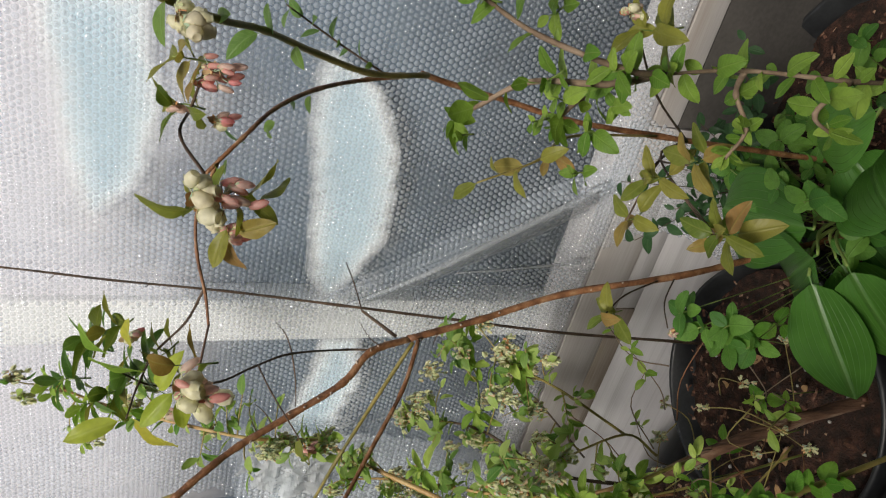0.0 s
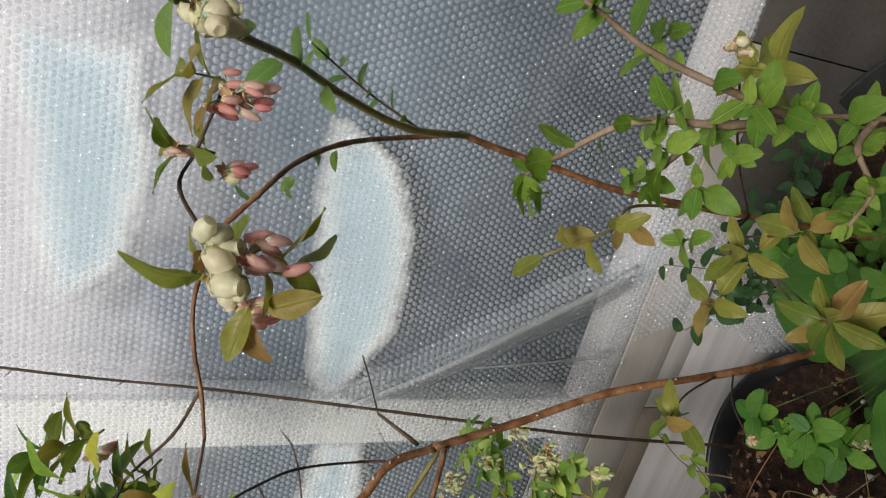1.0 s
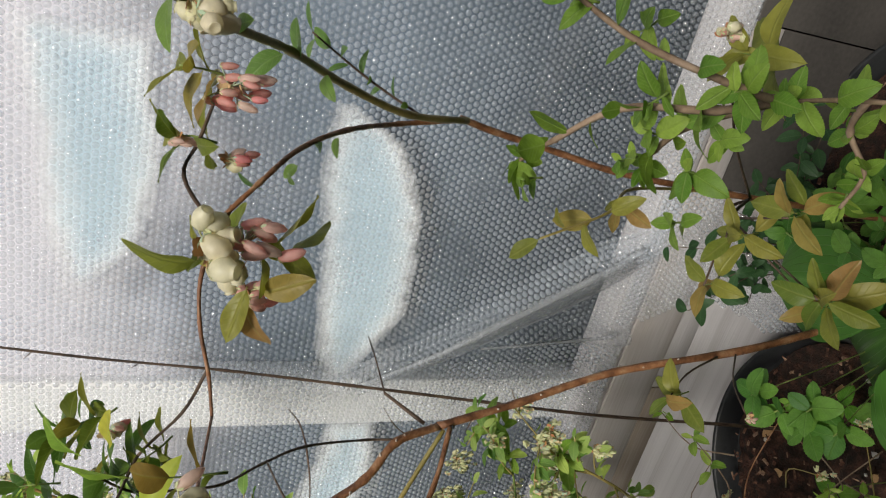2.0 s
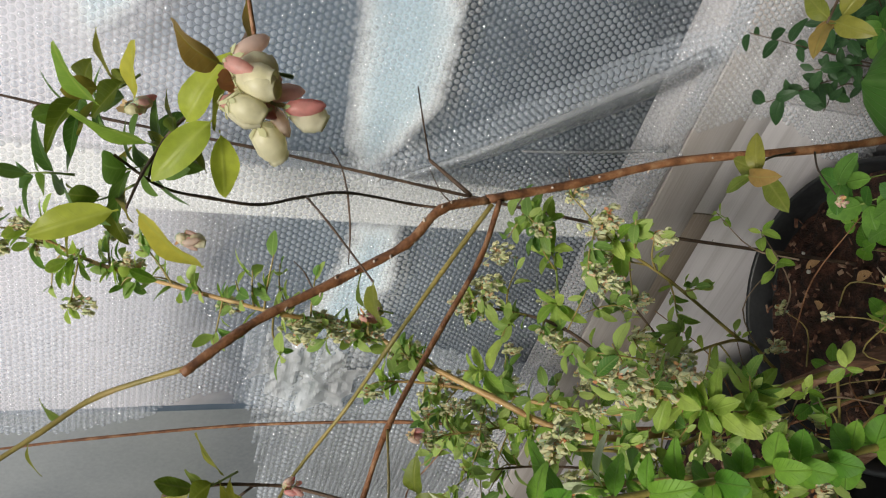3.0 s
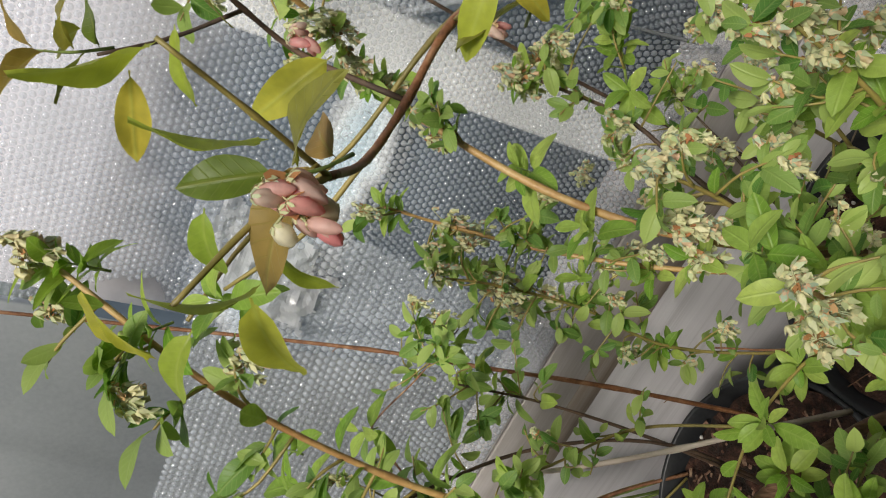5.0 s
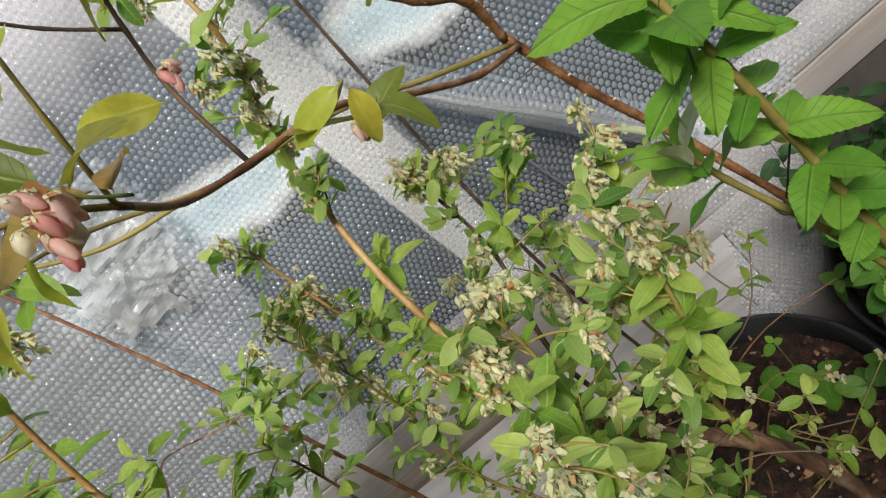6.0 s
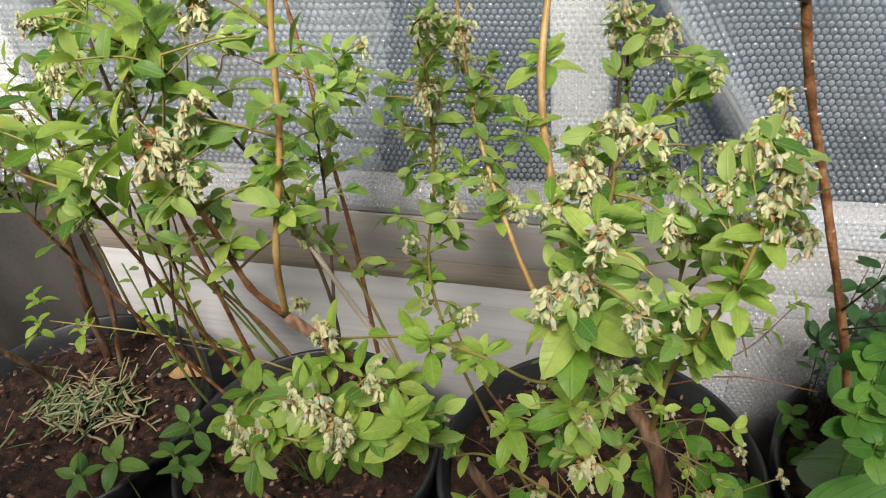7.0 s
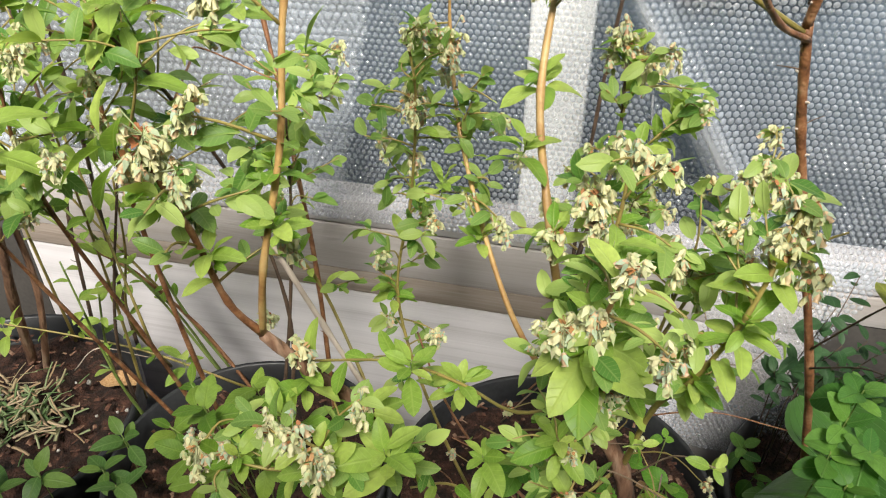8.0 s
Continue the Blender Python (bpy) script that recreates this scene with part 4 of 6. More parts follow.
A.branch([(0.109, -0.29, 1.033), (0.112, -0.292, 1.06), (0.146, -0.335, 1.13), (0.162, -0.37, 1.172), (0.177, -0.404, 1.205), (0.19, -0.42, 1.235), (0.205, -0.435, 1.262), (0.225, -0.44, 1.285)], 0.0021, 0.0012, M_TWIG)
A.stub((0.146, -0.333, 1.13), (0.5, 0.2, 0.3), 0.035, 0.0013, M_TWIG)
A.stub((0.146, -0.335, 1.13), (-0.75, -0.35, -0.1), 0.055, 0.0015, M_TWIG)
A.stub((0.113, -0.29, 1.02), (0.55, 0.2, 0.55), 0.04, 0.001, M_TWIG)
A.stub((0.055, -0.34, 1.14), (0.5, 0.15, 0.4), 0.03, 0.0012, M_TWIG)
A.stub((0.135, -0.271, 0.9), (0.5, 0.1, 0.3), 0.018, 0.001, M_TWIG)
A.stub((0.124, -0.278, 0.949), (-0.8, 0.1, 0.05), 0.022, 0.0012, M_TWIG)
A.branch([(0.113, -0.283, 0.98), (0.058, -0.307, 1.016), (0.0, -0.345, 1.062), (-0.085, -0.345, 1.085), (-0.15, -0.38, 1.135), (-0.186, -0.428, 1.163)], 0.0038, 0.0022, M_CANE)
A.branch([(0.118, -0.285, 0.975), (0.085, -0.33, 1.0), (0.052, -0.394, 1.051), (0.03, -0.46, 1.1), (-0.003, -0.498, 1.12), (-0.021, -0.533, 1.139), (-0.012, -0.58, 1.165)], 0.0042, 0.0026, M_STEM)
A.branch([(-0.003, -0.498, 1.12), (-0.004, -0.48, 1.163), (0.006, -0.482, 1.192), (0.019, -0.489, 1.221), (0.02, -0.495, 1.25)], 0.0022, 0.0015, M_TWIG)
A.branch([(-0.021, -0.533, 1.139), (-0.06, -0.53, 1.15), (-0.1, -0.52, 1.17)], 0.002, 0.0014, M_CANE)
A.bells((0.003, -0.484, 1.168), 5, 0.0085, "pink", 0.006, (0, 0, 1))
A.bells((-0.004, -0.62, 1.187), 11, 0.0105, "pink", 0.01, (-0.3, 0, -0.8))
A.bells((-0.006, -0.622, 1.183), 4, 0.0092, "mixed", 0.009, (-0.3, 0, -0.8))
A.bells((0.036, -0.47, 1.085), 4, 0.0085, "pink", 0.006)
A.bells((0.092, -0.41, 1.12), 5, 0.009, "pink", 0.007)
A.whorl((-0.004, -0.61, 1.19), (-0.2, -0.2, 1), 4, 0.03, 75)
A.whorl((0.018, -0.493, 1.235), (-0.3, 0, 1), 8, 0.03, 70)
A.whorl((0.066, -0.545, 1.115), (0.3, -0.3, 0.4), 3, 0.034, 60)
A.whorl((0.09, -0.4, 1.12), (0, 0, 1), 3, 0.026, 60)
A.branch([(0.006, -0.482, 1.192), (-0.012, -0.49, 1.215), (-0.024, -0.5, 1.238)], 0.0016, 0.0012, M_TWIG, "twig", sides=5)
A.whorl((-0.03, -0.5, 1.26), (-0.2, 0, 1), 6, 0.03, 80)
A.along([(-0.009, -0.388, 1.29), (-0.05, -0.43, 1.375)], 0.03, 0.022, 0.2)
A.bells((0.226, -0.411, 0.754), 4, 0.008, "pink", 0.006)
A.branch([(0.205, -0.28, 0.65), (0.22, -0.35, 0.72), (0.228, -0.405, 0.757)], 0.0016, 0.0011, M_TWIG, "twig")
A.whorl((0.218, -0.372, 0.82), (0.1, -0.3, 1), 5, 0.036, 70)
A.branch([(0.2, -0.278, 0.67), (0.215, -0.33, 0.76), (0.218, -0.372, 0.815)], 0.0018, 0.0012, M_TWIG, "twig")

# large bronzed leaves at the ends of the near branches
for base, tip in (
    ((0.018, -0.6, 1.224), (0.004, -0.62, 1.245)), ((0.002, -0.6, 1.191), (-0.004, -0.615, 1.222)), ((-0.031, -0.62, 1.184), (-0.048, -0.63, 1.203)), ((-0.045, -0.64, 1.207), (-0.03, -0.65, 1.228)),
    ((0.018, -0.58, 1.22), (-0.001, -0.585, 1.213)), ((0.009, -0.6, 1.228), (-0.014, -0.6, 1.221)), ((-0.05, -0.62, 1.197), (-0.072, -0.625, 1.203)), ((-0.049, -0.6, 1.18), (-0.087, -0.6, 1.156)),
    ((0.017, -0.55, 1.17), (-0.01, -0.555, 1.188)), ((-0.023, -0.6, 1.201), (-0.044, -0.605, 1.197)), ((0.063, -0.55, 1.128), (0.058, -0.555, 1.104)), ((0.062, -0.55, 1.13), (0.034, -0.556, 1.131)), ((-0.032, -0.6, 1.179), (-0.038, -0.61, 1.162)),
):
    A.leaf(base, Vector(tip) - Vector(base), (A.rng.uniform(-0.9, 0.9), -0.6, A.rng.uniform(-0.2, 1.0)), (Vector(tip) - Vector(base)).length * 1.05, "gold")
A.branch([(-0.012, -0.58, 1.165), (-0.02, -0.6, 1.185), (-0.04, -0.625, 1.205)], 0.0022, 0.0014, M_CANE, "twig")
A.branch([(-0.012, -0.58, 1.165), (0.004, -0.59, 1.195), (0.016, -0.59, 1.224)], 0.0018, 0.0012, M_CANE, "twig")
A.branch([(0.03, -0.46, 1.1), (0.05, -0.52, 1.118), (0.063, -0.55, 1.13)], 0.0016, 0.0011, M_CANE, "twig")

# ---- arching blueberry with cream bells ----
B = Plant("blueberry_bush", "arching blueberry with cream bells, pink buds and bronzed leaves", "shrub", (0.36, -0.235, 0.33), 2, "bronze")
B.branch([(0.36, -0.235, 0.31), (0.372, -0.25, 0.55), (0.38, -0.255, 0.74), (0.386, -0.252, 0.859), (0.394, -0.24, 0.924), (0.406, -0.243, 0.994), (0.415, -0.249, 1.03)], 0.0058, 0.0045, M_STEM, "stem", per=7)
B.branch([(0.413, -0.247, 1.022), (0.424, -0.294, 1.091), (0.447, -0.33, 1.15), (0.474, -0.38, 1.198), (0.49, -0.423, 1.233), (0.51, -0.46, 1.275)], 0.0046, 0.0035, M_CANE, sides=8, per=7)
B.branch([(0.413, -0.249, 1.03), (0.407, -0.262, 1.085), (0.413, -0.315, 1.14), (0.410, -0.358, 1.18), (0.398, -0.391, 1.207), (0.376, -0.408, 1.232)], 0.0036, 0.0024, M_STEM, per=7)
B.branch([(0.386, -0.4, 1.222), (0.357, -0.422, 1.236), (0.33, -0.436, 1.236), (0.302, -0.447, 1.229), (0.283, -0.46, 1.226)], 0.0022, 0.0016, M_STEM)
B.branch([(0.304, -0.446, 1.23), (0.27, -0.44, 1.24), (0.235, -0.436, 1.262), (0.2, -0.43, 1.27)], 0.0017, 0.0012, M_TWIG)
B.branch([(0.283, -0.46, 1.226), (0.3, -0.53, 1.238), (0.335, -0.575, 1.245)], 0.0015, 0.001, M_STEM, "twig")
B.branch([(0.376, -0.408, 1.232), (0.405, -0.41, 1.25), (0.43, -0.42, 1.245), (0.47, -0.45, 1.24)], 0.002, 0.0014, M_TWIG)
B.branch([(0.42, -0.28, 1.075), (0.44, -0.27, 1.12), (0.47, -0.29, 1.17)], 0.0018, 0.0011, M_TWIG)
B.bells((0.432, -0.548, 1.246), 7, 0.0118, "urn", 0.0145, (-0.5, 0, -0.4))
for base, tip in (((0.414, -0.55, 1.233), (0.395, -0.555, 1.227)), ((0.417, -0.55, 1.227), (0.427, -0.56, 1.216)), ((0.43, -0.55, 1.25), (0.428, -0.556, 1.27)), ((0.42, -0.55, 1.232), (0.4, -0.555, 1.238))):
    B.leaf(base, Vector(tip) - Vector(base), (B.rng.uniform(-0.4, 0.4), -0.8, 0.6), 0.024, "bronze")
B.bells((0.437, -0.549, 1.233), 7, 0.0105, "pink", 0.011, (-0.2, 0, -1))
B.bells((0.408, -0.535, 1.229), 7, 0.0095, "pink", 0.009)
B.bells((0.338, -0.585, 1.247), 13, 0.0112, "mixed", 0.014, (-0.4, 0, -0.8))
B.bells((0.475, -0.475, 1.236), 11, 0.0092, "pink", 0.012, (0, 0, -1))
B.bells((0.416, -0.405, 1.228), 5, 0.009, "mixed", 0.008)
B.bells((0.43, -0.42, 1.255), 4, 0.008, "pink", 0.006)
B.bells((0.51, -0.5, 1.256), 8, 0.0115, "urn", 0.012, (0, 0, -1))
B.bells((0.167, -0.429, 1.247), 6, 0.009, "mixed", 0.008)
B.bells((0.245, -0.425, 1.28), 5, 0.0085, "mixed", 0.006)
B.whorl((0.425, -0.53, 1.25), (0, -0.2, 1), 4, 0.022, 85)
B.whorl((0.43, -0.54, 1.215), (0, 0, -1), 5, 0.026, 70)
B.whorl((0.43, -0.42, 1.26), (-0.3, 0, 1), 7, 0.026, 80)
B.whorl((0.48, -0.47, 1.26), (0, 0, 1), 7, 0.026, 85)
B.whorl((0.21, -0.43, 1.28), (-0.4, 0, 1), 12, 0.03, 85, "deep")
B.whorl((0.225, -0.4, 1.31), (-0.3, 0, 1), 10, 0.026, 80, "deep")
B.whorl((0.19, -0.41, 1.33), (-0.2, 0, 1), 9, 0.028, 75, "deep")
B.whorl((0.235, -0.44, 1.26), (-0.2, -0.3, 0.6), 8, 0.026, 85)
B.whorl((0.25, -0.43, 1.3), (-0.2, 0, 1), 7, 0.032, 80)
B.whorl((0.335, -0.56, 1.255), (0, 0, 1), 4, 0.026, 80)
B.whorl((0.18, -0.42, 1.3), (-0.4, 0, 1), 6, 0.034, 70)
B.along([(0.413, -0.315, 1.14), (0.376, -0.408, 1.232)], 0.022, 0.016, 0.0, kind="deep")
B.along([(0.42, -0.28, 1.075), (0.44, -0.27, 1.12), (0.47, -0.29, 1.17)], 0.012, 0.017, 0.1, kind="deep")
B.along([(0.447, -0.33, 1.15), (0.51, -0.46, 1.275)], 0.03, 0.022, 0.1, kind="deep")
for base, tip in (
    ((0.316, -0.56, 1.253), (0.3, -0.57, 1.27)), ((0.235, -0.5, 1.281), (0.226, -0.505, 1.314)), ((0.236, -0.5, 1.274), (0.205, -0.505, 1.25)),
    ((0.267, -0.47, 1.29), (0.285, -0.475, 1.31)), ((0.271, -0.47, 1.277), (0.298, -0.475, 1.28)), ((0.312, -0.56, 1.251), (0.29, -0.565, 1.246)), ((0.25, -0.47, 1.266), (0.26, -0.47, 1.3)), ((0.307, -0.55, 1.261), (0.329, -0.555, 1.258)),
):
    B.leaf(base, Vector(tip) - Vector(base), (B.rng.uniform(-0.9, 0.9), -0.6, B.rng.uniform(-0.2, 1.0)), (Vector(tip) - Vector(base)).length * 1.1, "gold")
A.leaf((0.183, -0.48, 1.151), (-0.04, -0.003, -0.008), (0.5, -0.3, 0.9), 0.034)
A.branch([(0.16, -0.365, 1.168), (0.178, -0.42, 1.165), (0.183, -0.48, 1.151)], 0.0014, 0.001, M_TWIG, "twig")
B.branch([(0.235, -0.436, 1.262), (0.235, -0.47, 1.272), (0.236, -0.5, 1.278)], 0.0014, 0.001, M_TWIG, "twig")
# low bronzed side shoots
for at, n, size in (((0.397, -0.406, 0.865), 6, 0.034), ((0.433, -0.448, 0.863), 6, 0.034), ((0.381, -0.467, 0.823), 7, 0.038), ((0.352, -0.4, 0.86), 5, 0.032), ((0.364, -0.452, 0.8), 5, 0.034)):
    B.branch([(0.378, -0.256, 0.70), (0.385, -0.33, 0.79), at], 0.0022, 0.0013, M_TWIG, "twig")
    B.whorl(at, (0, -0.2, 1), n, size, 85)
B.branch([(0.38, -0.255, 0.74), (0.4, -0.33, 0.9), (0.405, -0.4, 0.97), (0.39, -0.42, 1.03)], 0.0024, 0.0012, M_CANE)
B.along([(0.4, -0.33, 0.9), (0.405, -0.4, 0.97), (0.39, -0.42, 1.03)], 0.016, 0.024, 0.3)
B.bells((0.539, -0.431, 0.955), 6, 0.009, "mixed", 0.009)
B.branch([(0.378, -0.256, 0.70), (0.46, -0.36, 0.85), (0.535, -0.43, 0.95)], 0.0022, 0.0013, M_TWIG, "twig")
B.whorl((0.53, -0.44, 0.95), (0, 0, 1), 7, 0.036, 80)

# ---- blueberry of pale drooping flowers in the middle pot ----
C = Plant("blueberry_bush", "bushy blueberry with pale drooping flower clusters and fresh leaves", "shrub", (0.05, -0.38, 0.33), 3, "fresh")
crown = (-0.01, -0.42, 0.695)
C.branch([(0.07, -0.38, 0.31), (0.058, -0.4, 0.48), (0.035, -0.418, 0.615), crown, (-0.03, -0.43, 0.77)], 0.016, 0.0095, M_BARK, "trunk", sides=10, per=8)
canes = [
    ([crown, (-0.035, -0.43, 0.8), (-0.055, -0.41, 0.88), (-0.073, -0.345, 0.94), (-0.07, -0.285, 1.02), (-0.06, -0.262, 1.06), (-0.018, -0.29, 1.146), (-0.025, -0.25, 1.23), (-0.04, -0.2, 1.305), (-0.008, -0.196, 1.36)], 0.006, 0.0022, M_CANE_ORANGE),
    ([crown, (-0.03, -0.37, 0.79), (-0.01, -0.31, 0.87), (-0.012, -0.28, 0.945)], 0.0045, 0.002, M_TWIG),
    ([(-0.02, -0.4, 0.66), (-0.075, -0.375, 0.73), (-0.115, -0.335, 0.8), (-0.15, -0.28, 0.87), (-0.168, -0.242, 0.945), (-0.17, -0.235, 1.0)], 0.005, 0.002, M_CANE_ORANGE),
    ([(-0.06, -0.36, 0.33), (-0.15, -0.33, 0.5), (-0.21, -0.295, 0.66), (-0.197, -0.282, 0.79), (-0.185, -0.3, 0.9), (-0.19, -0.3, 0.95)], 0.0035, 0.0018, M_CANE),
]
canes += [
    ([(0.035, -0.418, 0.615), (0.045, -0.45, 0.73), (0.06, -0.485, 0.8), (0.08, -0.493, 0.87), (0.095, -0.482, 0.945)], 0.0045, 0.002, M_CANE),
    ([crown, (-0.015, -0.5, 0.79), (-0.012, -0.555, 0.88), (-0.002, -0.58, 0.95)], 0.0042, 0.002, M_CANE_ORANGE),
    ([crown, (-0.02, -0.46, 0.82), (-0.006, -0.465, 0.9), (-0.003, -0.463, 0.955)], 0.0036, 0.0018, M_CANE),
    ([(0.02, -0.4, 0.671), (0.04, -0.38, 0.715), (0.05, -0.42, 0.84), (0.062, -0.427, 0.85)], 0.003, 0.0016, M_CANE),
    ([(0.04, -0.38, 0.715), (0.08, -0.34, 0.8), (0.107, -0.316, 0.87), (0.118, -0.302, 0.89)], 0.003, 0.0016, M_CANE),
]
canes += [
    ([(-0.01, -0.31, 0.87), (0.02, -0.25, 0.86), (0.037, -0.237, 0.872), (0.055, -0.2, 0.895)], 0.0022, 0.0012, M_GREENSTEM),
    ([(-0.02, -0.36, 0.74), (0.0, -0.3, 0.77), (0.016, -0.246, 0.8)], 0.0022, 0.0013, M_TWIG),
    ([crown, (-0.02, -0.47, 0.68), (-0.024, -0.505, 0.74)], 0.0032, 0.0016, M_CANE),
    ([(0.03, -0.41, 0.6), (0.0, -0.47, 0.63), (-0.013, -0.515, 0.69)], 0.0028, 0.0015, M_CANE),
    ([crown, (-0.06, -0.45, 0.7), (-0.105, -0.463, 0.735), (-0.15, -0.49, 0.775), (-0.199, -0.54, 0.812)], 0.0028, 0.0015, M_CANE),
    ([(-0.03, -0.4, 0.5), (-0.1, -0.38, 0.55), (-0.148, -0.358, 0.607), (-0.18, -0.33, 0.66)], 0.003, 0.0016, M_STEM),
]
canes += [
    ([(0.0, -0.39, 0.42), (-0.06, -0.43, 0.52), (-0.11, -0.46, 0.6), (-0.14, -0.5, 0.64)], 0.003, 0.0016, M_CANE),
    ([(0.03, -0.39, 0.45), (0.1, -0.42, 0.52), (0.12, -0.46, 0.6)], 0.0026, 0.0013, M_CANE),
]
for pts, r0, r1, m in canes:
    C.branch(pts, r0, r1, m, "cane", per=6)
for at, n, size, reach in (
    ((-0.017, -0.276, 0.957), 20, 0.0105, 0.022),
    ((0.0, -0.262, 0.94), 14, 0.010, 0.018),
    ((0.009, -0.22, 0.912), 12, 0.010, 0.017),
    ((-0.003, -0.463, 0.953), 9, 0.0115, 0.014),
    ((0.012, -0.455, 0.945), 6, 0.0125, 0.012),
    ((-0.023, -0.487, 0.937), 12, 0.0105, 0.015),
    ((-0.018, -0.487, 0.918), 8, 0.0105, 0.012),
    ((0.098, -0.479, 0.94), 11, 0.012, 0.014),
    ((0.094, -0.487, 0.915), 11, 0.0115, 0.015),
    ((0.112, -0.485, 0.9), 7, 0.011, 0.011),
    ((0.112, -0.31, 0.878), 14, 0.0105, 0.017),
    ((0.125, -0.305, 0.872), 8, 0.0105, 0.013),
    ((-0.012, -0.571, 0.912), 10, 0.0115, 0.013),
):
    C.bells(at, n, size, "pale", reach)
for at, n, size, reach in (
    ((-0.028, -0.572, 0.902), 7, 0.011, 0.012),
    ((0.001, -0.583, 0.955), 7, 0.010, 0.01),
    ((0.047, -0.424, 0.848), 7, 0.0105, 0.011),
    ((0.062, -0.426, 0.836), 8, 0.0105, 0.012),
    ((-0.044, -0.472, 0.892), 9, 0.0105, 0.013),
    ((0.016, -0.246, 0.79), 11, 0.0105, 0.016),
    ((-0.168, -0.24, 0.935), 14, 0.0105, 0.018),
    ((-0.17, -0.237, 0.905), 8, 0.010, 0.014),
    ((-0.19, -0.3, 0.9), 12, 0.0105, 0.017),
    ((-0.189, -0.27, 0.885), 9, 0.0105, 0.015),
    ((-0.064, -0.256, 1.055), 14, 0.0105, 0.018),
    ((-0.03, -0.295, 1.13), 13, 0.0105, 0.017),
    ((-0.05, -0.28, 1.09), 8, 0.010, 0.014),
):
    C.bells(at, n, size, "pale", reach)
for at, n, size, reach in (
    ((-0.013, -0.521, 0.69), 11, 0.011, 0.015),
    ((-0.195, -0.28, 0.83), 6, 0.010, 0.012),
    ((-0.12, -0.3, 0.79), 7, 0.010, 0.013),
    ((-0.331, -0.141, 0.84), 10, 0.0105, 0.017),
    ((-0.06, -0.33, 0.83), 6, 0.010, 0.012),
    ((-0.104, -0.162, 0.78), 9, 0.010, 0.016),
    ((0.087, -0.357, 0.886), 9, 0.010, 0.015),
    ((0.0, -0.2, 1.365), 7, 0.008, 0.01),
    ((-0.03, -0.43, 0.6), 5, 0.010, 0.012),
    ((0.03, -0.38, 0.66), 6, 0.009, 0.013),
    ((-0.07, -0.42, 0.5), 5, 0.010, 0.012),
):
    C.bells(at, n, size, "pale", reach)
for at, axis, n, size in (
    ((0.081, -0.497, 0.871), (0.2, -0.2, 1), 9, 0.04),
    ((0.088, -0.49, 0.905), (0, -0.2, 1), 5, 0.034),
    ((-0.012, -0.562, 0.885), (0, -0.2, 1), 10, 0.042),
    ((0.0, -0.55, 0.9), (0.3, 0, 1), 5, 0.04),
    ((-0.008, -0.536, 0.94), (0.1, -0.2, 1), 3, 0.042),
    ((-0.075, -0.309, 0.943), (0, 0, 1), 8, 0.036),
    ((-0.076, -0.385, 0.92), (0, 0, 1), 9, 0.034),
    ((-0.115, -0.341, 0.8), (0, 0, 1), 7, 0.03),
    ((-0.162, -0.285, 0.82), (0, 0, 1), 7, 0.03),
    ((-0.215, -0.29, 0.68), (0, 0, 1), 7, 0.027),
):
    C.whorl(at, axis, n + 3, size * 0.74, 75, vary=0.45)
for at, axis, n, size in (
    ((-0.105, -0.463, 0.74), (0, -0.2, 1), 8, 0.038),
    ((-0.024, -0.509, 0.745), (0, -0.1, 1), 7, 0.036),
    ((0.06, -0.488, 0.805), (0.2, -0.3, 0.6), 7, 0.034),
    ((0.052, -0.201, 0.88), (0.4, 0, 1), 8, 0.042),
    ((0.037, -0.237, 0.872), (0.3, -0.3, 0.6), 8, 0.038),
    ((-0.012, -0.28, 0.965), (0, 0, 1), 7, 0.032),
    ((0.01, -0.3, 0.88), (0, -0.4, 0.5), 7, 0.036),
    ((-0.194, -0.28, 0.8), (0, 0, 1), 7, 0.026),
    ((-0.137, -0.498, 0.785), (0, -0.2, 1), 6, 0.038),
    ((-0.17, -0.232, 1.0), (0, 0, 1), 8, 0.032),
):
    C.whorl(at, axis, n + 3, size * 0.74, 75, vary=0.45)
for at, axis, n, size in (
    ((-0.06, -0.262, 1.06), (0, -0.2, 0.7), 8, 0.03),
    ((-0.02, -0.285, 1.15), (0, 0, 1), 5, 0.026),
    ((-0.04, -0.2, 1.3), (0, 0, 1), 9, 0.034),
    ((-0.008, -0.196, 1.36), (0, 0, 1), 10, 0.036),
    ((-0.03, -0.22, 1.33), (-0.5, 0, 0.8), 8, 0.034),
    ((0.055, -0.42, 0.85), (0.2, 0, 1), 6, 0.034),
    ((0.107, -0.316, 0.865), (0.2, 0, 0.8), 7, 0.034),
    ((0.016, -0.25, 0.81), (0, 0, 1), 5, 0.03),
    ((-0.045, -0.47, 0.9), (0, 0, 1), 6, 0.034),
    ((-0.01, -0.46, 0.87), (0, 0, 1), 6, 0.034),
):
    C.whorl(at, axis, n + 3, size * 0.74, 75, vary=0.45)
for at, axis, n, size in (
    ((-0.04, -0.42, 0.76), (0, 0, 1), 6, 0.034),
    ((0.03, -0.44, 0.74), (0.2, -0.3, 1), 6, 0.036),
    ((-0.342, -0.21, 0.815), (0, 0, 1), 7, 0.03),
    ((-0.08, -0.5, 0.7), (0, -0.3, 1), 6, 0.036),
):
    C.whorl(at, axis, n + 3, size * 0.74, 75, vary=0.45)
for pts, r0, r1, m in canes:
    C.along(pts, 0.03, 0.023, 0.45)

C.bushy(canes[:13], 0.014, 0.02, 0.42)
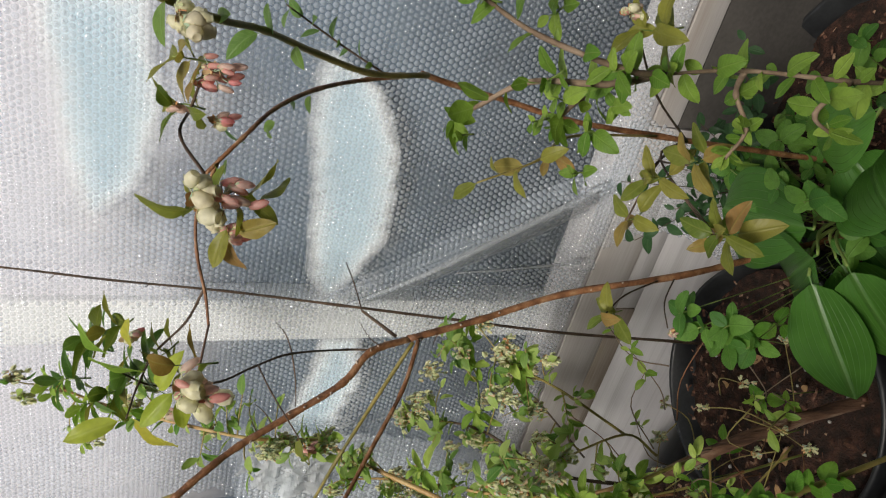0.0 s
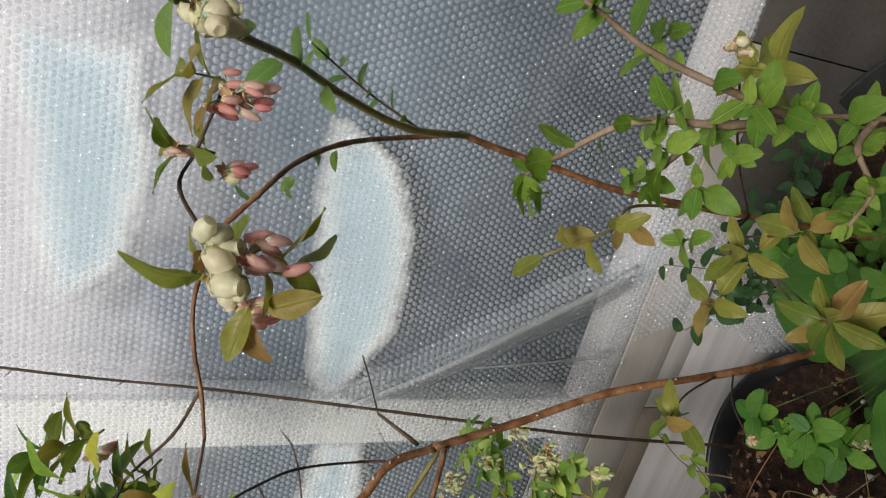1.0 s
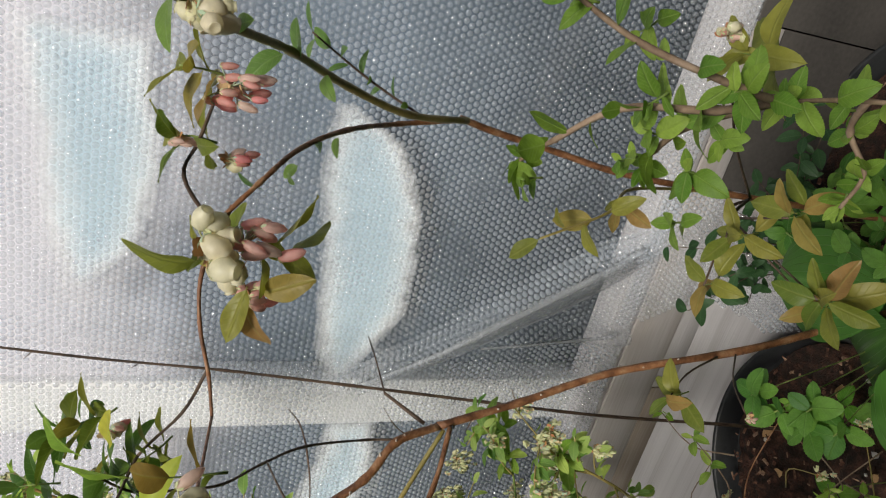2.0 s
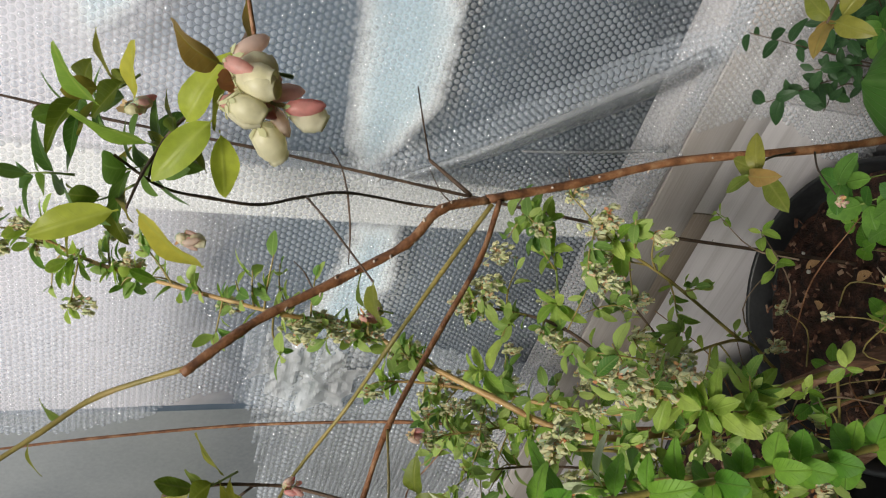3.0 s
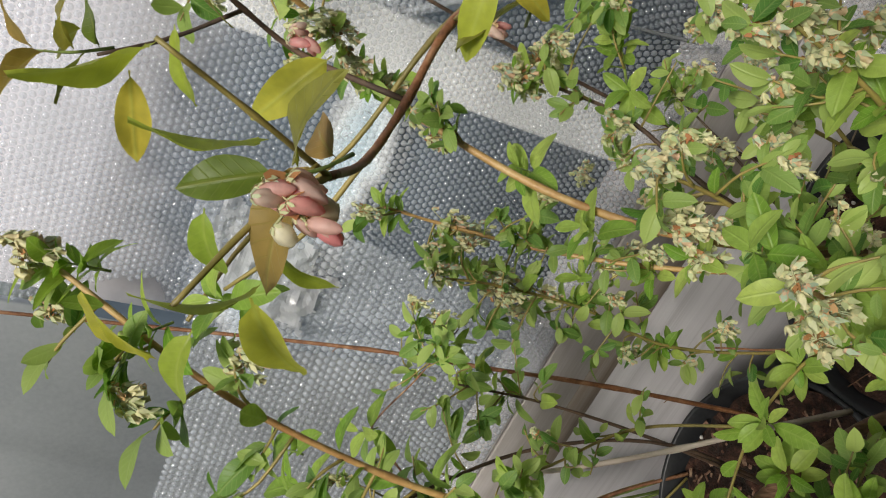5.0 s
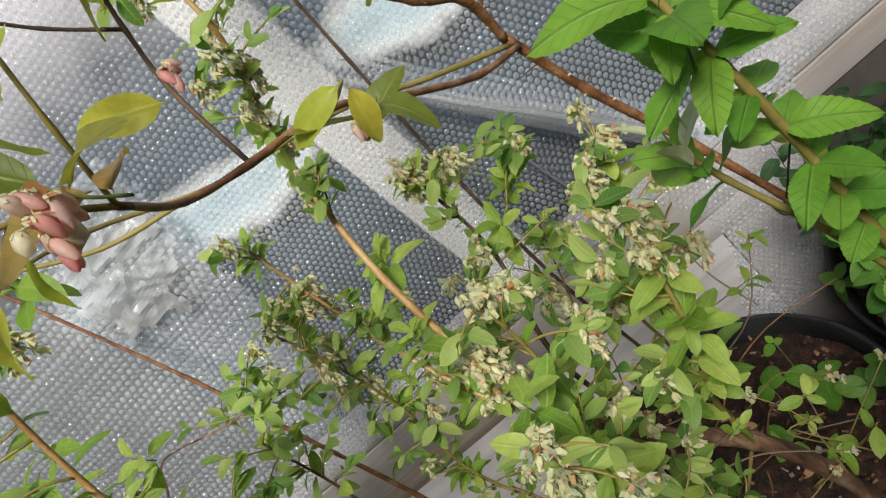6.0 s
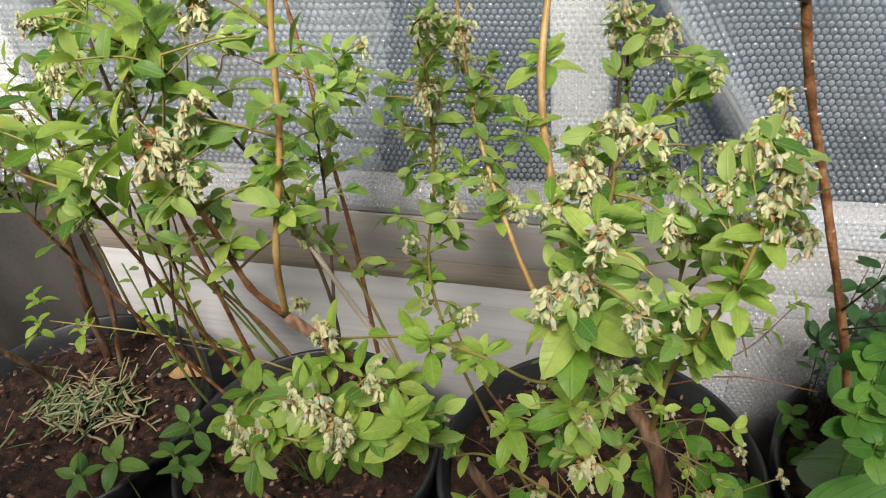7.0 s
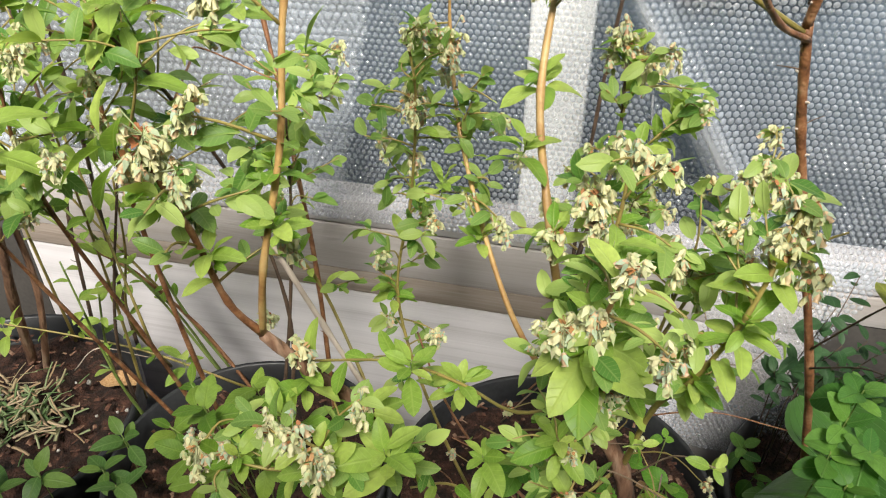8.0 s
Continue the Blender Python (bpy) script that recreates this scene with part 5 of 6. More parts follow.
# a tangle of thin bare twigs low in the pot
for k in range(34):
    a, z = C.rng.uniform(0, 6.28), C.rng.uniform(0.4, 0.66)
    foot = Vector((0.0 + C.rng.gauss(0, 0.05), -0.39 + C.rng.gauss(0, 0.04), z))
    way = Vector((math.cos(a), 0.7 * math.sin(a), C.rng.uniform(0.1, 1.0))).normalized() * C.rng.uniform(0.06, 0.15)
    sag = Vector((C.rng.gauss(0, 0.012), C.rng.gauss(0, 0.012), C.rng.uniform(-0.01, 0.02)))
    run = [foot, foot + way * 0.5 + sag, foot + way]
    C.branch(run, 0.0016, 0.0008, (M_HSTEM, M_CANE, M_STEM)[k % 3], "twig", sides=5, per=4)
    if k % 3 == 0:
        C.whorl(run[-1], way, 4, 0.018, 70)
    elif k % 3 == 1:
        C.bells(run[-1], 3, 0.0085, "pale", 0.009)

# ---- second blueberry in the same pot, leaning over the next one ----
D = Plant("blueberry_bush", "blueberry with orange-brown canes, a bleached dead cane and pale flowers", "shrub", (-0.09, -0.4, 0.33), 4, "fresh")
joint = (-0.222, -0.55, 0.84)
D.branch([(-0.08, -0.39, 0.31), (-0.11, -0.43, 0.47), (-0.145, -0.46, 0.603), (-0.168, -0.51, 0.735), (-0.199, -0.54, 0.805), joint], 0.0105, 0.0065, M_BARK, "trunk", sides=9, per=7)
dcanes = [
    ([joint, (-0.204, -0.565, 0.91), (-0.189, -0.552, 0.985), (-0.184, -0.535, 1.06), (-0.166, -0.51, 1.15), (-0.135, -0.47, 1.24)], 0.004, 0.0024, M_CANE_ORANGE),
    ([joint, (-0.235, -0.562, 0.875), (-0.245, -0.568, 0.93), (-0.255, -0.58, 0.985)], 0.0045, 0.0022, M_STEM),
    ([(-0.17, -0.41, 0.55), (-0.2, -0.415, 0.64), (-0.244, -0.411, 0.723), (-0.285, -0.4, 0.79), (-0.31, -0.39, 0.83)], 0.005, 0.0038, M_DEAD),
    ([(-0.2, -0.415, 0.64), (-0.26, -0.37, 0.73), (-0.29, -0.4, 0.83), (-0.27, -0.44, 0.9)], 0.0028, 0.0016, M_CANE),
    ([(-0.145, -0.46, 0.603), (-0.16, -0.55, 0.72), (-0.172, -0.605, 0.81)], 0.003, 0.0016, M_CANE),
    ([(-0.16, -0.55, 0.72), (-0.22, -0.58, 0.74), (-0.272, -0.577, 0.745)], 0.0024, 0.0014, M_CANE),
]
for pts, r0, r1, m in dcanes:
    D.branch(pts, r0, r1, m, "cane", per=6)
for at, n, size, reach in (
    ((-0.25, -0.581, 0.993), 12, 0.0115, 0.016), ((-0.236, -0.58, 0.975), 10, 0.0115, 0.013), ((-0.262, -0.583, 0.98), 8, 0.0115, 0.012), ((-0.228, -0.572, 1.01), 8, 0.011, 0.012),
    ((-0.181, -0.604, 0.812), 12, 0.0112, 0.015), ((-0.166, -0.61, 0.8), 12, 0.0112, 0.016), ((-0.2, -0.6, 0.81), 8, 0.011, 0.013), ((-0.275, -0.577, 0.742), 12, 0.011, 0.017), ((-0.25, -0.58, 0.745), 8, 0.011, 0.014),
    ((-0.199, -0.543, 0.822), 7, 0.0115, 0.012), ((-0.27, -0.459, 0.768), 6, 0.010, 0.01), ((-0.134, -0.468, 1.248), 10, 0.0105, 0.013), ((-0.362, -0.46, 0.59), 5, 0.01, 0.012),
):
    D.bells(at, n, size, "pale", reach)
for at, axis, n, size in (
    ((-0.131, -0.583, 0.79), (0, -0.3, 1), 7, 0.04),
    ((-0.193, -0.567, 0.945), (0, -0.2, 1), 8, 0.022),
    ((-0.238, -0.565, 0.916), (-0.3, -0.2, 1), 7, 0.023),
    ((-0.197, -0.55, 0.975), (0, 0, 1), 8, 0.023),
    ((-0.28, -0.582, 0.997), (-0.8, 0, 0.5), 4, 0.036),
    ((-0.255, -0.575, 0.97), (0, 0.2, 1), 8, 0.032),
    ((-0.166, -0.6, 0.79), (0.2, -0.3, 1), 7, 0.034),
    ((-0.24, -0.58, 0.75), (0, -0.2, 1), 7, 0.03),
    ((-0.199, -0.54, 0.8), (0.3, -0.2, 1), 6, 0.032),
    ((-0.165, -0.515, 0.75), (0.2, -0.2, 1), 7, 0.036),
):
    D.whorl(at, axis, n + 3, size * 0.78, 75, vary=0.45)
for at, axis, n, size in (
    ((-0.27, -0.44, 0.9), (0, 0, 1), 6, 0.028),
    ((-0.135, -0.47, 1.235), (0, 0, 1), 10, 0.03),
    ((-0.15, -0.5, 1.2), (-0.4, -0.2, 0.8), 7, 0.03),
    ((-0.12, -0.5, 1.17), (0.2, -0.2, 0.8), 7, 0.03),
    ((-0.21, -0.57, 0.79), (-0.3, -0.3, 0.8), 6, 0.034),
):
    D.whorl(at, axis, n + 3, size * 0.78, 75, vary=0.45)
for pts, r0, r1, m in dcanes[:2] + dcanes[3:]:
    D.along(pts, 0.018, 0.021, 0.35)

D.bushy(dcanes[:2] + dcanes[3:], 0.022, 0.02, flowers=0.2)

# ---- leafy blueberry in the third pot ----
E = Plant("blueberry_bush", "dense leafy blueberry on thin dark stems in a black pot", "shrub", (-0.42, -0.3, 0.33), 5, "fresh")
ecanes = [
    ([(-0.41, -0.27, 0.31), (-0.37, -0.25, 0.55), (-0.35, -0.24, 0.72), (-0.335, -0.25, 0.85)], 0.0045, 0.002, M_TWIG),
    ([(-0.4, -0.28, 0.31), (-0.35, -0.28, 0.56), (-0.36, -0.3, 0.75), (-0.39, -0.35, 0.9), (-0.4, -0.41, 0.99)], 0.0045, 0.002, M_TWIG),
    ([(-0.43, -0.31, 0.31), (-0.44, -0.35, 0.6), (-0.43, -0.39, 0.85), (-0.42, -0.4, 0.95), (-0.39, -0.415, 1.0)], 0.0055, 0.0022, M_STEM),
    ([(-0.45, -0.3, 0.31), (-0.48, -0.36, 0.6), (-0.475, -0.44, 0.85), (-0.47, -0.445, 0.95)], 0.005, 0.002, M_STEM),
    ([(-0.46, -0.3, 0.31), (-0.54, -0.35, 0.55), (-0.58, -0.42, 0.8), (-0.6, -0.43, 0.9)], 0.005, 0.002, M_STEM),
]
ecanes += [
    ([(-0.43, -0.39, 0.85), (-0.37, -0.43, 0.93), (-0.34, -0.446, 0.99)], 0.0025, 0.0014, M_CANE),
    ([(-0.39, -0.35, 0.9), (-0.42, -0.27, 0.9), (-0.45, -0.2, 0.89), (-0.38, -0.19, 0.86), (-0.32, -0.17, 0.83)], 0.002, 0.0012, M_STEM),
    ([(-0.475, -0.44, 0.85), (-0.53, -0.47, 0.9), (-0.58, -0.5, 0.97)], 0.0025, 0.0014, M_CANE),
    ([(-0.48, -0.36, 0.6), (-0.56, -0.3, 0.8), (-0.6, -0.28, 0.95)], 0.003, 0.0014, M_CANE),
]
for pts, r0, r1, m in ecanes:
    E.branch(pts, r0, r1, m, "cane", per=6)
for i in range(20):
    pts = ecanes[1 + i % 8][0]
    p = Vector(pts[-1]) + Vector((E.rng.gauss(0, 0.055), E.rng.gauss(0, 0.05), E.rng.gauss(0.02, 0.04)))
    E.whorl(p, (E.rng.uniform(-0.4, 0.4), E.rng.uniform(-0.5, 0.1), 1), 5, E.rng.uniform(0.028, 0.042), 78)
for i in range(9):
    pts = ecanes[2 + i % 7][0]
    p = Vector(pts[-1]) + Vector((E.rng.gauss(0, 0.05), E.rng.gauss(-0.02, 0.03), E.rng.gauss(-0.03, 0.03)))
    E.bells(p, 5, 0.0095, "pale", 0.012)
for pts, r0, r1, m in ecanes:
    E.along(pts, 0.025, 0.03, 0.76)
E.bushy(ecanes, 0.014, 0.026, 0.76, 0.22, 0.01, 0.06)

# ---- toothed-leaf shoots ----
def toothed(label, root, stems, size, seed, kind="serrate", step=0.03, material=None):
    p = Plant("leafy_shoot", label, "plant", root, seed, kind)
    for pts in stems:
        p.branch(pts, 0.0042, 0.002, material or M_CANE_ORANGE, "stem", per=6)
        p.along(pts, step, size, 0.12, angle=65)
        end = Vector(pts[-1])
        p.whorl(end, end - Vector(pts[-2]), 6, size * 0.8, 55)
    return p


H = toothed("young shrub with small toothed bright green leaves", (0.49, -0.33, 0.33), [
    [(0.49, -0.33, 0.31), (0.52, -0.42, 0.6), (0.53, -0.49, 0.79), (0.522, -0.475, 0.876), (0.515, -0.49, 0.956)],
    [(0.515, -0.49, 0.956), (0.505, -0.495, 1.0), (0.495, -0.48, 1.045), (0.465, -0.45, 1.06), (0.44, -0.423, 1.065)],
    [(0.522, -0.475, 0.876), (0.5, -0.46, 0.86), (0.478, -0.475, 0.85), (0.455, -0.48, 0.862)],
    [(0.515, -0.49, 0.956), (0.52, -0.51, 1.0), (0.53, -0.5, 1.06), (0.545, -0.49, 1.1)],
    [(0.53, -0.49, 0.79), (0.505, -0.5, 0.82), (0.49, -0.5, 0.79)],
    [(0.515, -0.49, 0.956), (0.49, -0.47, 0.99), (0.47, -0.46, 1.0), (0.45, -0.44, 0.99)],
], 0.021, 21, step=0.016, material=M_HSTEM)
for at in ((0.519, -0.515, 1.012), (0.499, -0.494, 1.045), (0.5, -0.453, 0.85), (0.474, -0.473, 0.85), (0.483, -0.427, 0.962), (0.53, -0.45, 1.03), (0.483, -0.467, 1.019), (0.468, -0.486, 0.998), (0.438, -0.492, 0.999), (0.462, -0.464, 1.026), (0.489, -0.492, 0.988), (0.435, -0.442, 1.069)):
    H.whorl(at, (H.rng.uniform(-0.6, 0.4), -0.3, 1), 5, 0.0175, 75, vary=0.5)

H2 = Plant("leafy_shoot", "tall shoot of large toothed leaves with silvery tips", "plant", (0.21, -0.53, 0.0), 22, "broad")
shoot = [(0.21, -0.53, 0.0), (0.205, -0.55, 0.4), (0.187, -0.588, 0.7), (0.176, -0.6, 0.82), (0.166, -0.608, 0.95), (0.158, -0.611, 1.05), (0.152, -0.61, 1.1), (0.147, -0.607, 1.125)]
H2.branch(shoot, 0.0055, 0.0016, M_CANE, "stem", sides=8, per=7)
H2.branch([(0.17, -0.604, 0.9), (0.155, -0.6, 0.96), (0.138, -0.59, 1.01), (0.132, -0.585, 1.035)], 0.003, 0.0018, M_CANE, "stem", per=6)
turn = 0.4
for k in range(22):
    z = 0.66 + 0.0205 * k
    x, y = between([(p[2], p[0]) for p in shoot], z), between([(p[2], p[1]) for p in shoot], z)
    turn += 1.57 + H2.rng.uniform(-0.3, 0.3)
    for side in (0.0, 3.14, 1.5 + H2.rng.uniform(-0.5, 0.5)):
        a, rise = turn + side, H2.rng.uniform(-0.25, 0.35)
        H2.leaf((x, y, z), (math.cos(a), math.sin(a), rise), (0.2 * H2.rng.uniform(-1, 1), -0.35, 1), H2.rng.uniform(0.017, 0.023) * (1.0 if k < 17 else 1.15), "broad" if k < 17 else "ovate")
for at, axis, n, size in (((0.152, -0.61, 1.1), (-0.1, 0.0, 1), 7, 0.036), ((0.133, -0.586, 1.03), (-0.3, 0.2, 1), 6, 0.03), ((0.18, -0.595, 0.78), (0.4, -0.4, 0.6), 5, 0.03)):
    H2.whorl(at, axis, n, size, 75, "ovate", vary=0.3)
for at, axis, n in (((0.147, -0.607, 1.135), (-0.1, 0.0, 1), 6), ((0.132, -0.585, 1.045), (0.1, 0.1, 1), 4)):
    H2.whorl(at, axis, n, 0.03, 30, "silver")

# ---- low leafy growth in the pots ----
G = Plant("mint", "low mat of round toothed leaves in the pot", "plant", (0.36, -0.26, 0.33), 23, "mint")
for i in range(26):
    a, d = G.rng.uniform(0, 6.28), 0.19 * math.sqrt(G.rng.random())
    x, y = 0.375 + d * math.cos(a), -0.225 + d * math.sin(a)
    z = 0.39 + 0.11 * G.rng.random() * (1.2 - d / 0.2)
    dx, dy = (x - 0.375) * 0.35, (y + 0.225) * 0.35 - 0.03
    pts = [(x, y, 0.32), (x + dx * 0.4, y + dy * 0.4, (z + 0.32) / 2), (x + dx, y + dy, z)]
    G.branch(pts, 0.0016, 0.001, M_GREENSTEM, "stem", sides=5, per=3)
    G.whorl(pts[-1], (dx * 3, dy * 3, 1), 5, G.rng.uniform(0.022, 0.032), 85)
    if i % 2:
        G.whorl(pts[1], (dx * 3, dy * 3, 1), 3, 0.032, 95)
for at in ((0.21, -0.385, 0.693), (0.2, -0.404, 0.67), (0.219, -0.37, 0.714), (0.227, -0.406, 0.681), (0.213, -0.425, 0.657), (0.353, -0.338, 0.58), (0.338, -0.279, 0.56), (0.3, -0.25, 0.53), (0.3, -0.36, 0.5), (0.27, -0.39, 0.48), (0.34, -0.38, 0.52), (0.24, -0.37, 0.46), (0.331, -0.15, 0.5), (0.301, -0.203, 0.5), (0.335, -0.229, 0.52), (0.37, -0.2, 0.51), (0.31, -0.17, 0.53), (0.36, -0.26, 0.5)):
    G.branch([(0.26 + 0.3 * (at[0] - 0.26), -0.25, 0.32), (0.5 * at[0] + 0.13, 0.5 * at[1] - 0.12, 0.46), at], 0.0016, 0.001, M_GREENSTEM, "stem", sides=5, per=3)
    G.whorl(at, (0, -0.2, 1), 6, 0.029, 85)

HO = Plant("hosta", "hosta with broad ribbed green leaves", "plant", (0.3, -0.28, 0.33), 24, "hosta")
for base, tip, long in (
    ((0.278, -0.377, 0.56), (0.177, -0.472, 0.52), 0.15), ((0.305, -0.373, 0.56), (0.178, -0.277, 0.5), 0.165), ((0.326, -0.352, 0.56), (0.241, -0.151, 0.52), 0.2), ((0.475, -0.351, 0.56), (0.387, -0.243, 0.52), 0.15), ((0.385, -0.442, 0.56), (0.404, -0.302, 0.52), 0.15), ((0.311, -0.405, 0.55), (0.237, -0.489, 0.5), 0.125),
    ((0.4, -0.29, 0.5), (0.35, -0.38, 0.46), 0.14), ((0.28, -0.34, 0.48), (0.22, -0.44, 0.44), 0.14), ((0.34, -0.2, 0.48), (0.3, -0.1, 0.47), 0.14), ((0.33, -0.33, 0.47), (0.3, -0.43, 0.4), 0.14),
):
    b, t = Vector(base), Vector(tip)
    HO.branch([(0.31, -0.25, 0.32), (Vector((0.31, -0.25, 0.42)) + b) / 2, b], 0.004, 0.003, M_GREENSTEM, "stalk")
    HO.leaf(b, t - b, (0, -0.25, 1), long)

F = Plant("fern_weed", "dark seedling of small paired leaflets", "plant", (0.24, -0.12, 0.33), 25, "dark")
for tip in ((0.228, -0.23, 0.69), (0.26, -0.2, 0.62), (0.3, -0.16, 0.6), (0.21, -0.18, 0.55), (0.27, -0.15, 0.68), (0.33, -0.17, 0.62), (0.38, -0.2, 0.64), (0.42, -0.22, 0.62), (0.36, -0.14, 0.55), (0.45, -0.2, 0.58), (0.4, -0.15, 0.52), (0.48, -0.17, 0.6)):
    pts = [(0.25 + 0.4 * (tip[0] - 0.25), -0.12, 0.32), ((0.25 + tip[0]) / 2, -0.13, 0.48), tip]
    F.branch(pts, 0.0018, 0.0008, M_TWIG, "stem", sides=5)
    F.along(pts, 0.011, 0.022, 0.45, angle=75)

# sprouts at the feet of the bushes
S = Plant("sprout", "sprouts of broad toothed leaves on the soil", "plant", (0.06, -0.3, 0.33), 26, "broad")
for at, n, size in (((0.062, -0.24, 0.42), 3, 0.055), ((0.11, -0.262, 0.42), 4, 0.05), ((0.101, -0.238, 0.47), 3, 0.022), ((0.039, -0.335, 0.46), 4, 0.042), ((-0.043, -0.348, 0.5), 5, 0.045), ((-0.059, -0.385, 0.55), 5, 0.045), ((-0.09, -0.41, 0.46), 5, 0.04)):
    S.branch([(at[0] * 0.8, at[1] * 0.9 - 0.02, 0.32), (at[0] * 0.95, at[1] * 0.98, (at[2] + 0.32) / 2), at], 0.0016, 0.001, M_GREENSTEM, "stem", sides=5, per=3)
    S.whorl(at, (0, -0.25, 1), n, size * 0.62, 85)

W = Plant("sprout", "sprouts of pointed green leaves at the pots' edges", "plant", (-0.5, -0.4, 0.33), 27, "deep")
for at, n, size in (((-0.574, -0.354, 0.42), 6, 0.05), ((-0.582, -0.394, 0.4), 5, 0.045), ((-0.64, -0.43, 0.42), 6, 0.05), ((-0.7, -0.45, 0.4), 6, 0.05), ((-0.53, -0.43, 0.43), 5, 0.045)):
    W.branch([(at[0], at[1] - 0.01, 0.0), (at[0] + 0.01, at[1], 0.25), at], 0.002, 0.001, M_GREENSTEM, "stem", sides=5, per=3)
    W.whorl(at, (0, -0.25, 1), n, size * 0.75, 85)
V = Plant("leafy_shoot", "raspberry sprouts with bright toothed leaves in the pot", "plant", (-0.42, -0.36, 0.33), 28, "serrate")
for at, n, size in (((-0.468, -0.385, 0.5), 4, 0.05), ((-0.452, -0.35, 0.54), 4, 0.05), ((-0.363, -0.36, 0.57), 5, 0.058), ((-0.347, -0.47, 0.655), 5, 0.05), ((-0.31, -0.48, 0.62), 4, 0.045), ((-0.4, -0.45, 0.55), 5, 0.05), ((-0.33, -0.42, 0.52), 5, 0.05), ((-0.28, -0.45, 0.56), 5, 0.045), ((-0.24, -0.47, 0.6), 5, 0.042), ((-0.42, -0.42, 0.47), 5, 0.045)):
    V.branch([(-0.4 + 0.2 * (at[0] + 0.4), -0.35, 0.32), ((at[0] - 0.4) / 2, at[1] * 0.5 - 0.17, (at[2] + 0.34) / 2), at], 0.0018, 0.001, M_GREENSTEM, "stem", sides=5, per=3)
    V.whorl(at, (-0.1, -0.2, 1), n, size * 0.7, 80)

# ---- bare stems and green arcs from the far pot ----
L = Plant("blueberry_bush", "bare brown and green stems in the pot of straw", "shrub", (-0.8, -0.25, 0.33), 29, "fresh")
for pts, r0, r1, m in (
    ([(-0.87, -0.19, 0.31), (-0.83, -0.21, 0.48), (-0.79, -0.226, 0.62), (-0.78, -0.25, 0.8)], 0.013, 0.009, M_BARK),
    ([(-0.84, -0.2, 0.31), (-0.8, -0.19, 0.5), (-0.79, -0.2, 0.7)], 0.009, 0.007, M_BARK),
    ([(-0.9, -0.26, 0.31), (-0.88, -0.32, 0.45), (-0.88, -0.4, 0.6)], 0.009, 0.006, M_BARK),
    ([(-0.74, -0.1, 0.31), (-0.72, -0.12, 0.45), (-0.64, -0.2, 0.65), (-0.567, -0.27, 0.82), (-0.54, -0.3, 0.95)], 0.0055, 0.003, M_TWIG),
    ([(-0.66, -0.13, 0.31), (-0.647, -0.2, 0.47), (-0.6, -0.22, 0.62), (-0.57, -0.24, 0.74)], 0.004, 0.002, M_CANE),
):
    L.branch(pts, r0, r1, m, "stem", per=6)
    if r0 < 0.0045 and m is not M_DEAD:
        L.along(pts, 0.035, 0.022, 0.3)
for pts, r0, r1, m in (
    ([(-0.56, -0.12, 0.33), (-0.6, -0.12, 0.4), (-0.68, -0.14, 0.55), (-0.74, -0.18, 0.72), (-0.78, -0.22, 0.85)], 0.004, 0.002, M_CANE),
    ([(-0.55, -0.13, 0.33), (-0.6, -0.14, 0.45), (-0.62, -0.17, 0.62), (-0.65, -0.2, 0.8)], 0.0035, 0.002, M_GREENSTEM),
    ([(-0.56, -0.14, 0.33), (-0.64, -0.13, 0.46), (-0.74, -0.17, 0.6), (-0.82, -0.22, 0.7)], 0.0035, 0.002, M_GREENSTEM),
    ([(-0.55, -0.15, 0.33), (-0.63, -0.16, 0.5), (-0.7, -0.2, 0.66), (-0.72, -0.25, 0.8)], 0.0035, 0.002, M_GREENSTEM),
    ([(-0.5, -0.17, 0.34), (-0.62, -0.2, 0.41), (-0.74, -0.22, 0.44), (-0.86, -0.26, 0.48)], 0.0035, 0.0016, M_CANE),
):
    L.branch(pts, r0, r1, m, "stem", per=6)
    if r0 < 0.0045 and m is not M_DEAD:
        L.along(pts, 0.035, 0.022, 0.3)
for pts, r0, r1, m in (
    ([(-0.5, -0.16, 0.33), (-0.58, -0.14, 0.42), (-0.66, -0.15, 0.52), (-0.7, -0.2, 0.6)], 0.005, 0.003, M_STEM),
    ([(-0.78, -0.2, 0.34), (-0.72, -0.2, 0.4), (-0.64, -0.19, 0.39), (-0.58, -0.19, 0.41)], 0.0015, 0.0008, M_DEAD),
):
    L.branch(pts, r0, r1, m, "stem", per=6)
    if r0 < 0.0045 and m is not M_DEAD:
        L.along(pts, 0.035, 0.022, 0.3)
for k in range(5):
    x, y = L.rng.uniform(-0.95, -0.62), L.rng.uniform(-0.3, -0.12)
    lean, rise = L.rng.uniform(-0.08, 0.22), L.rng.uniform(0.25, 0.55)
    pts = [(x, y, 0.33), (x + lean * 0.25, y - 0.02, 0.33 + rise * 0.4), (x + lean, y - L.rng.uniform(0.0, 0.12), 0.33 + rise)]
    L.branch(pts, 0.0045, 0.002, (M_GREENSTEM, M_CANE, M_TWIG)[k % 3], "stem", per=7)
    L.along(pts, 0.03, 0.024, 0.4)
for at, n in (((-0.87, -0.27, 0.49), 6), ((-0.82, -0.25, 0.47), 5), ((-0.62, -0.2, 0.42), 4), ((-0.476, -0.324, 0.558), 4), ((-0.84, -0.28, 0.55), 6)):
    L.whorl(at, (0, 0, 1), n, 0.028, 85)

# ---- canes stuck in as stakes ----
def stake(label, pts, r0, r1, material, seed):
    p = Plant("stake", label, "stake", pts[0], seed)
    p.branch(pts, r0, r1, material, "cane", per=8)
    run = spline(pts, 6)
    for q in run[4:-1:5]:
        p.stub(q, (p.rng.uniform(-1, 1), p.rng.uniform(-0.5, 0), 0.6), 0.012, 0.0011, material)
    return p


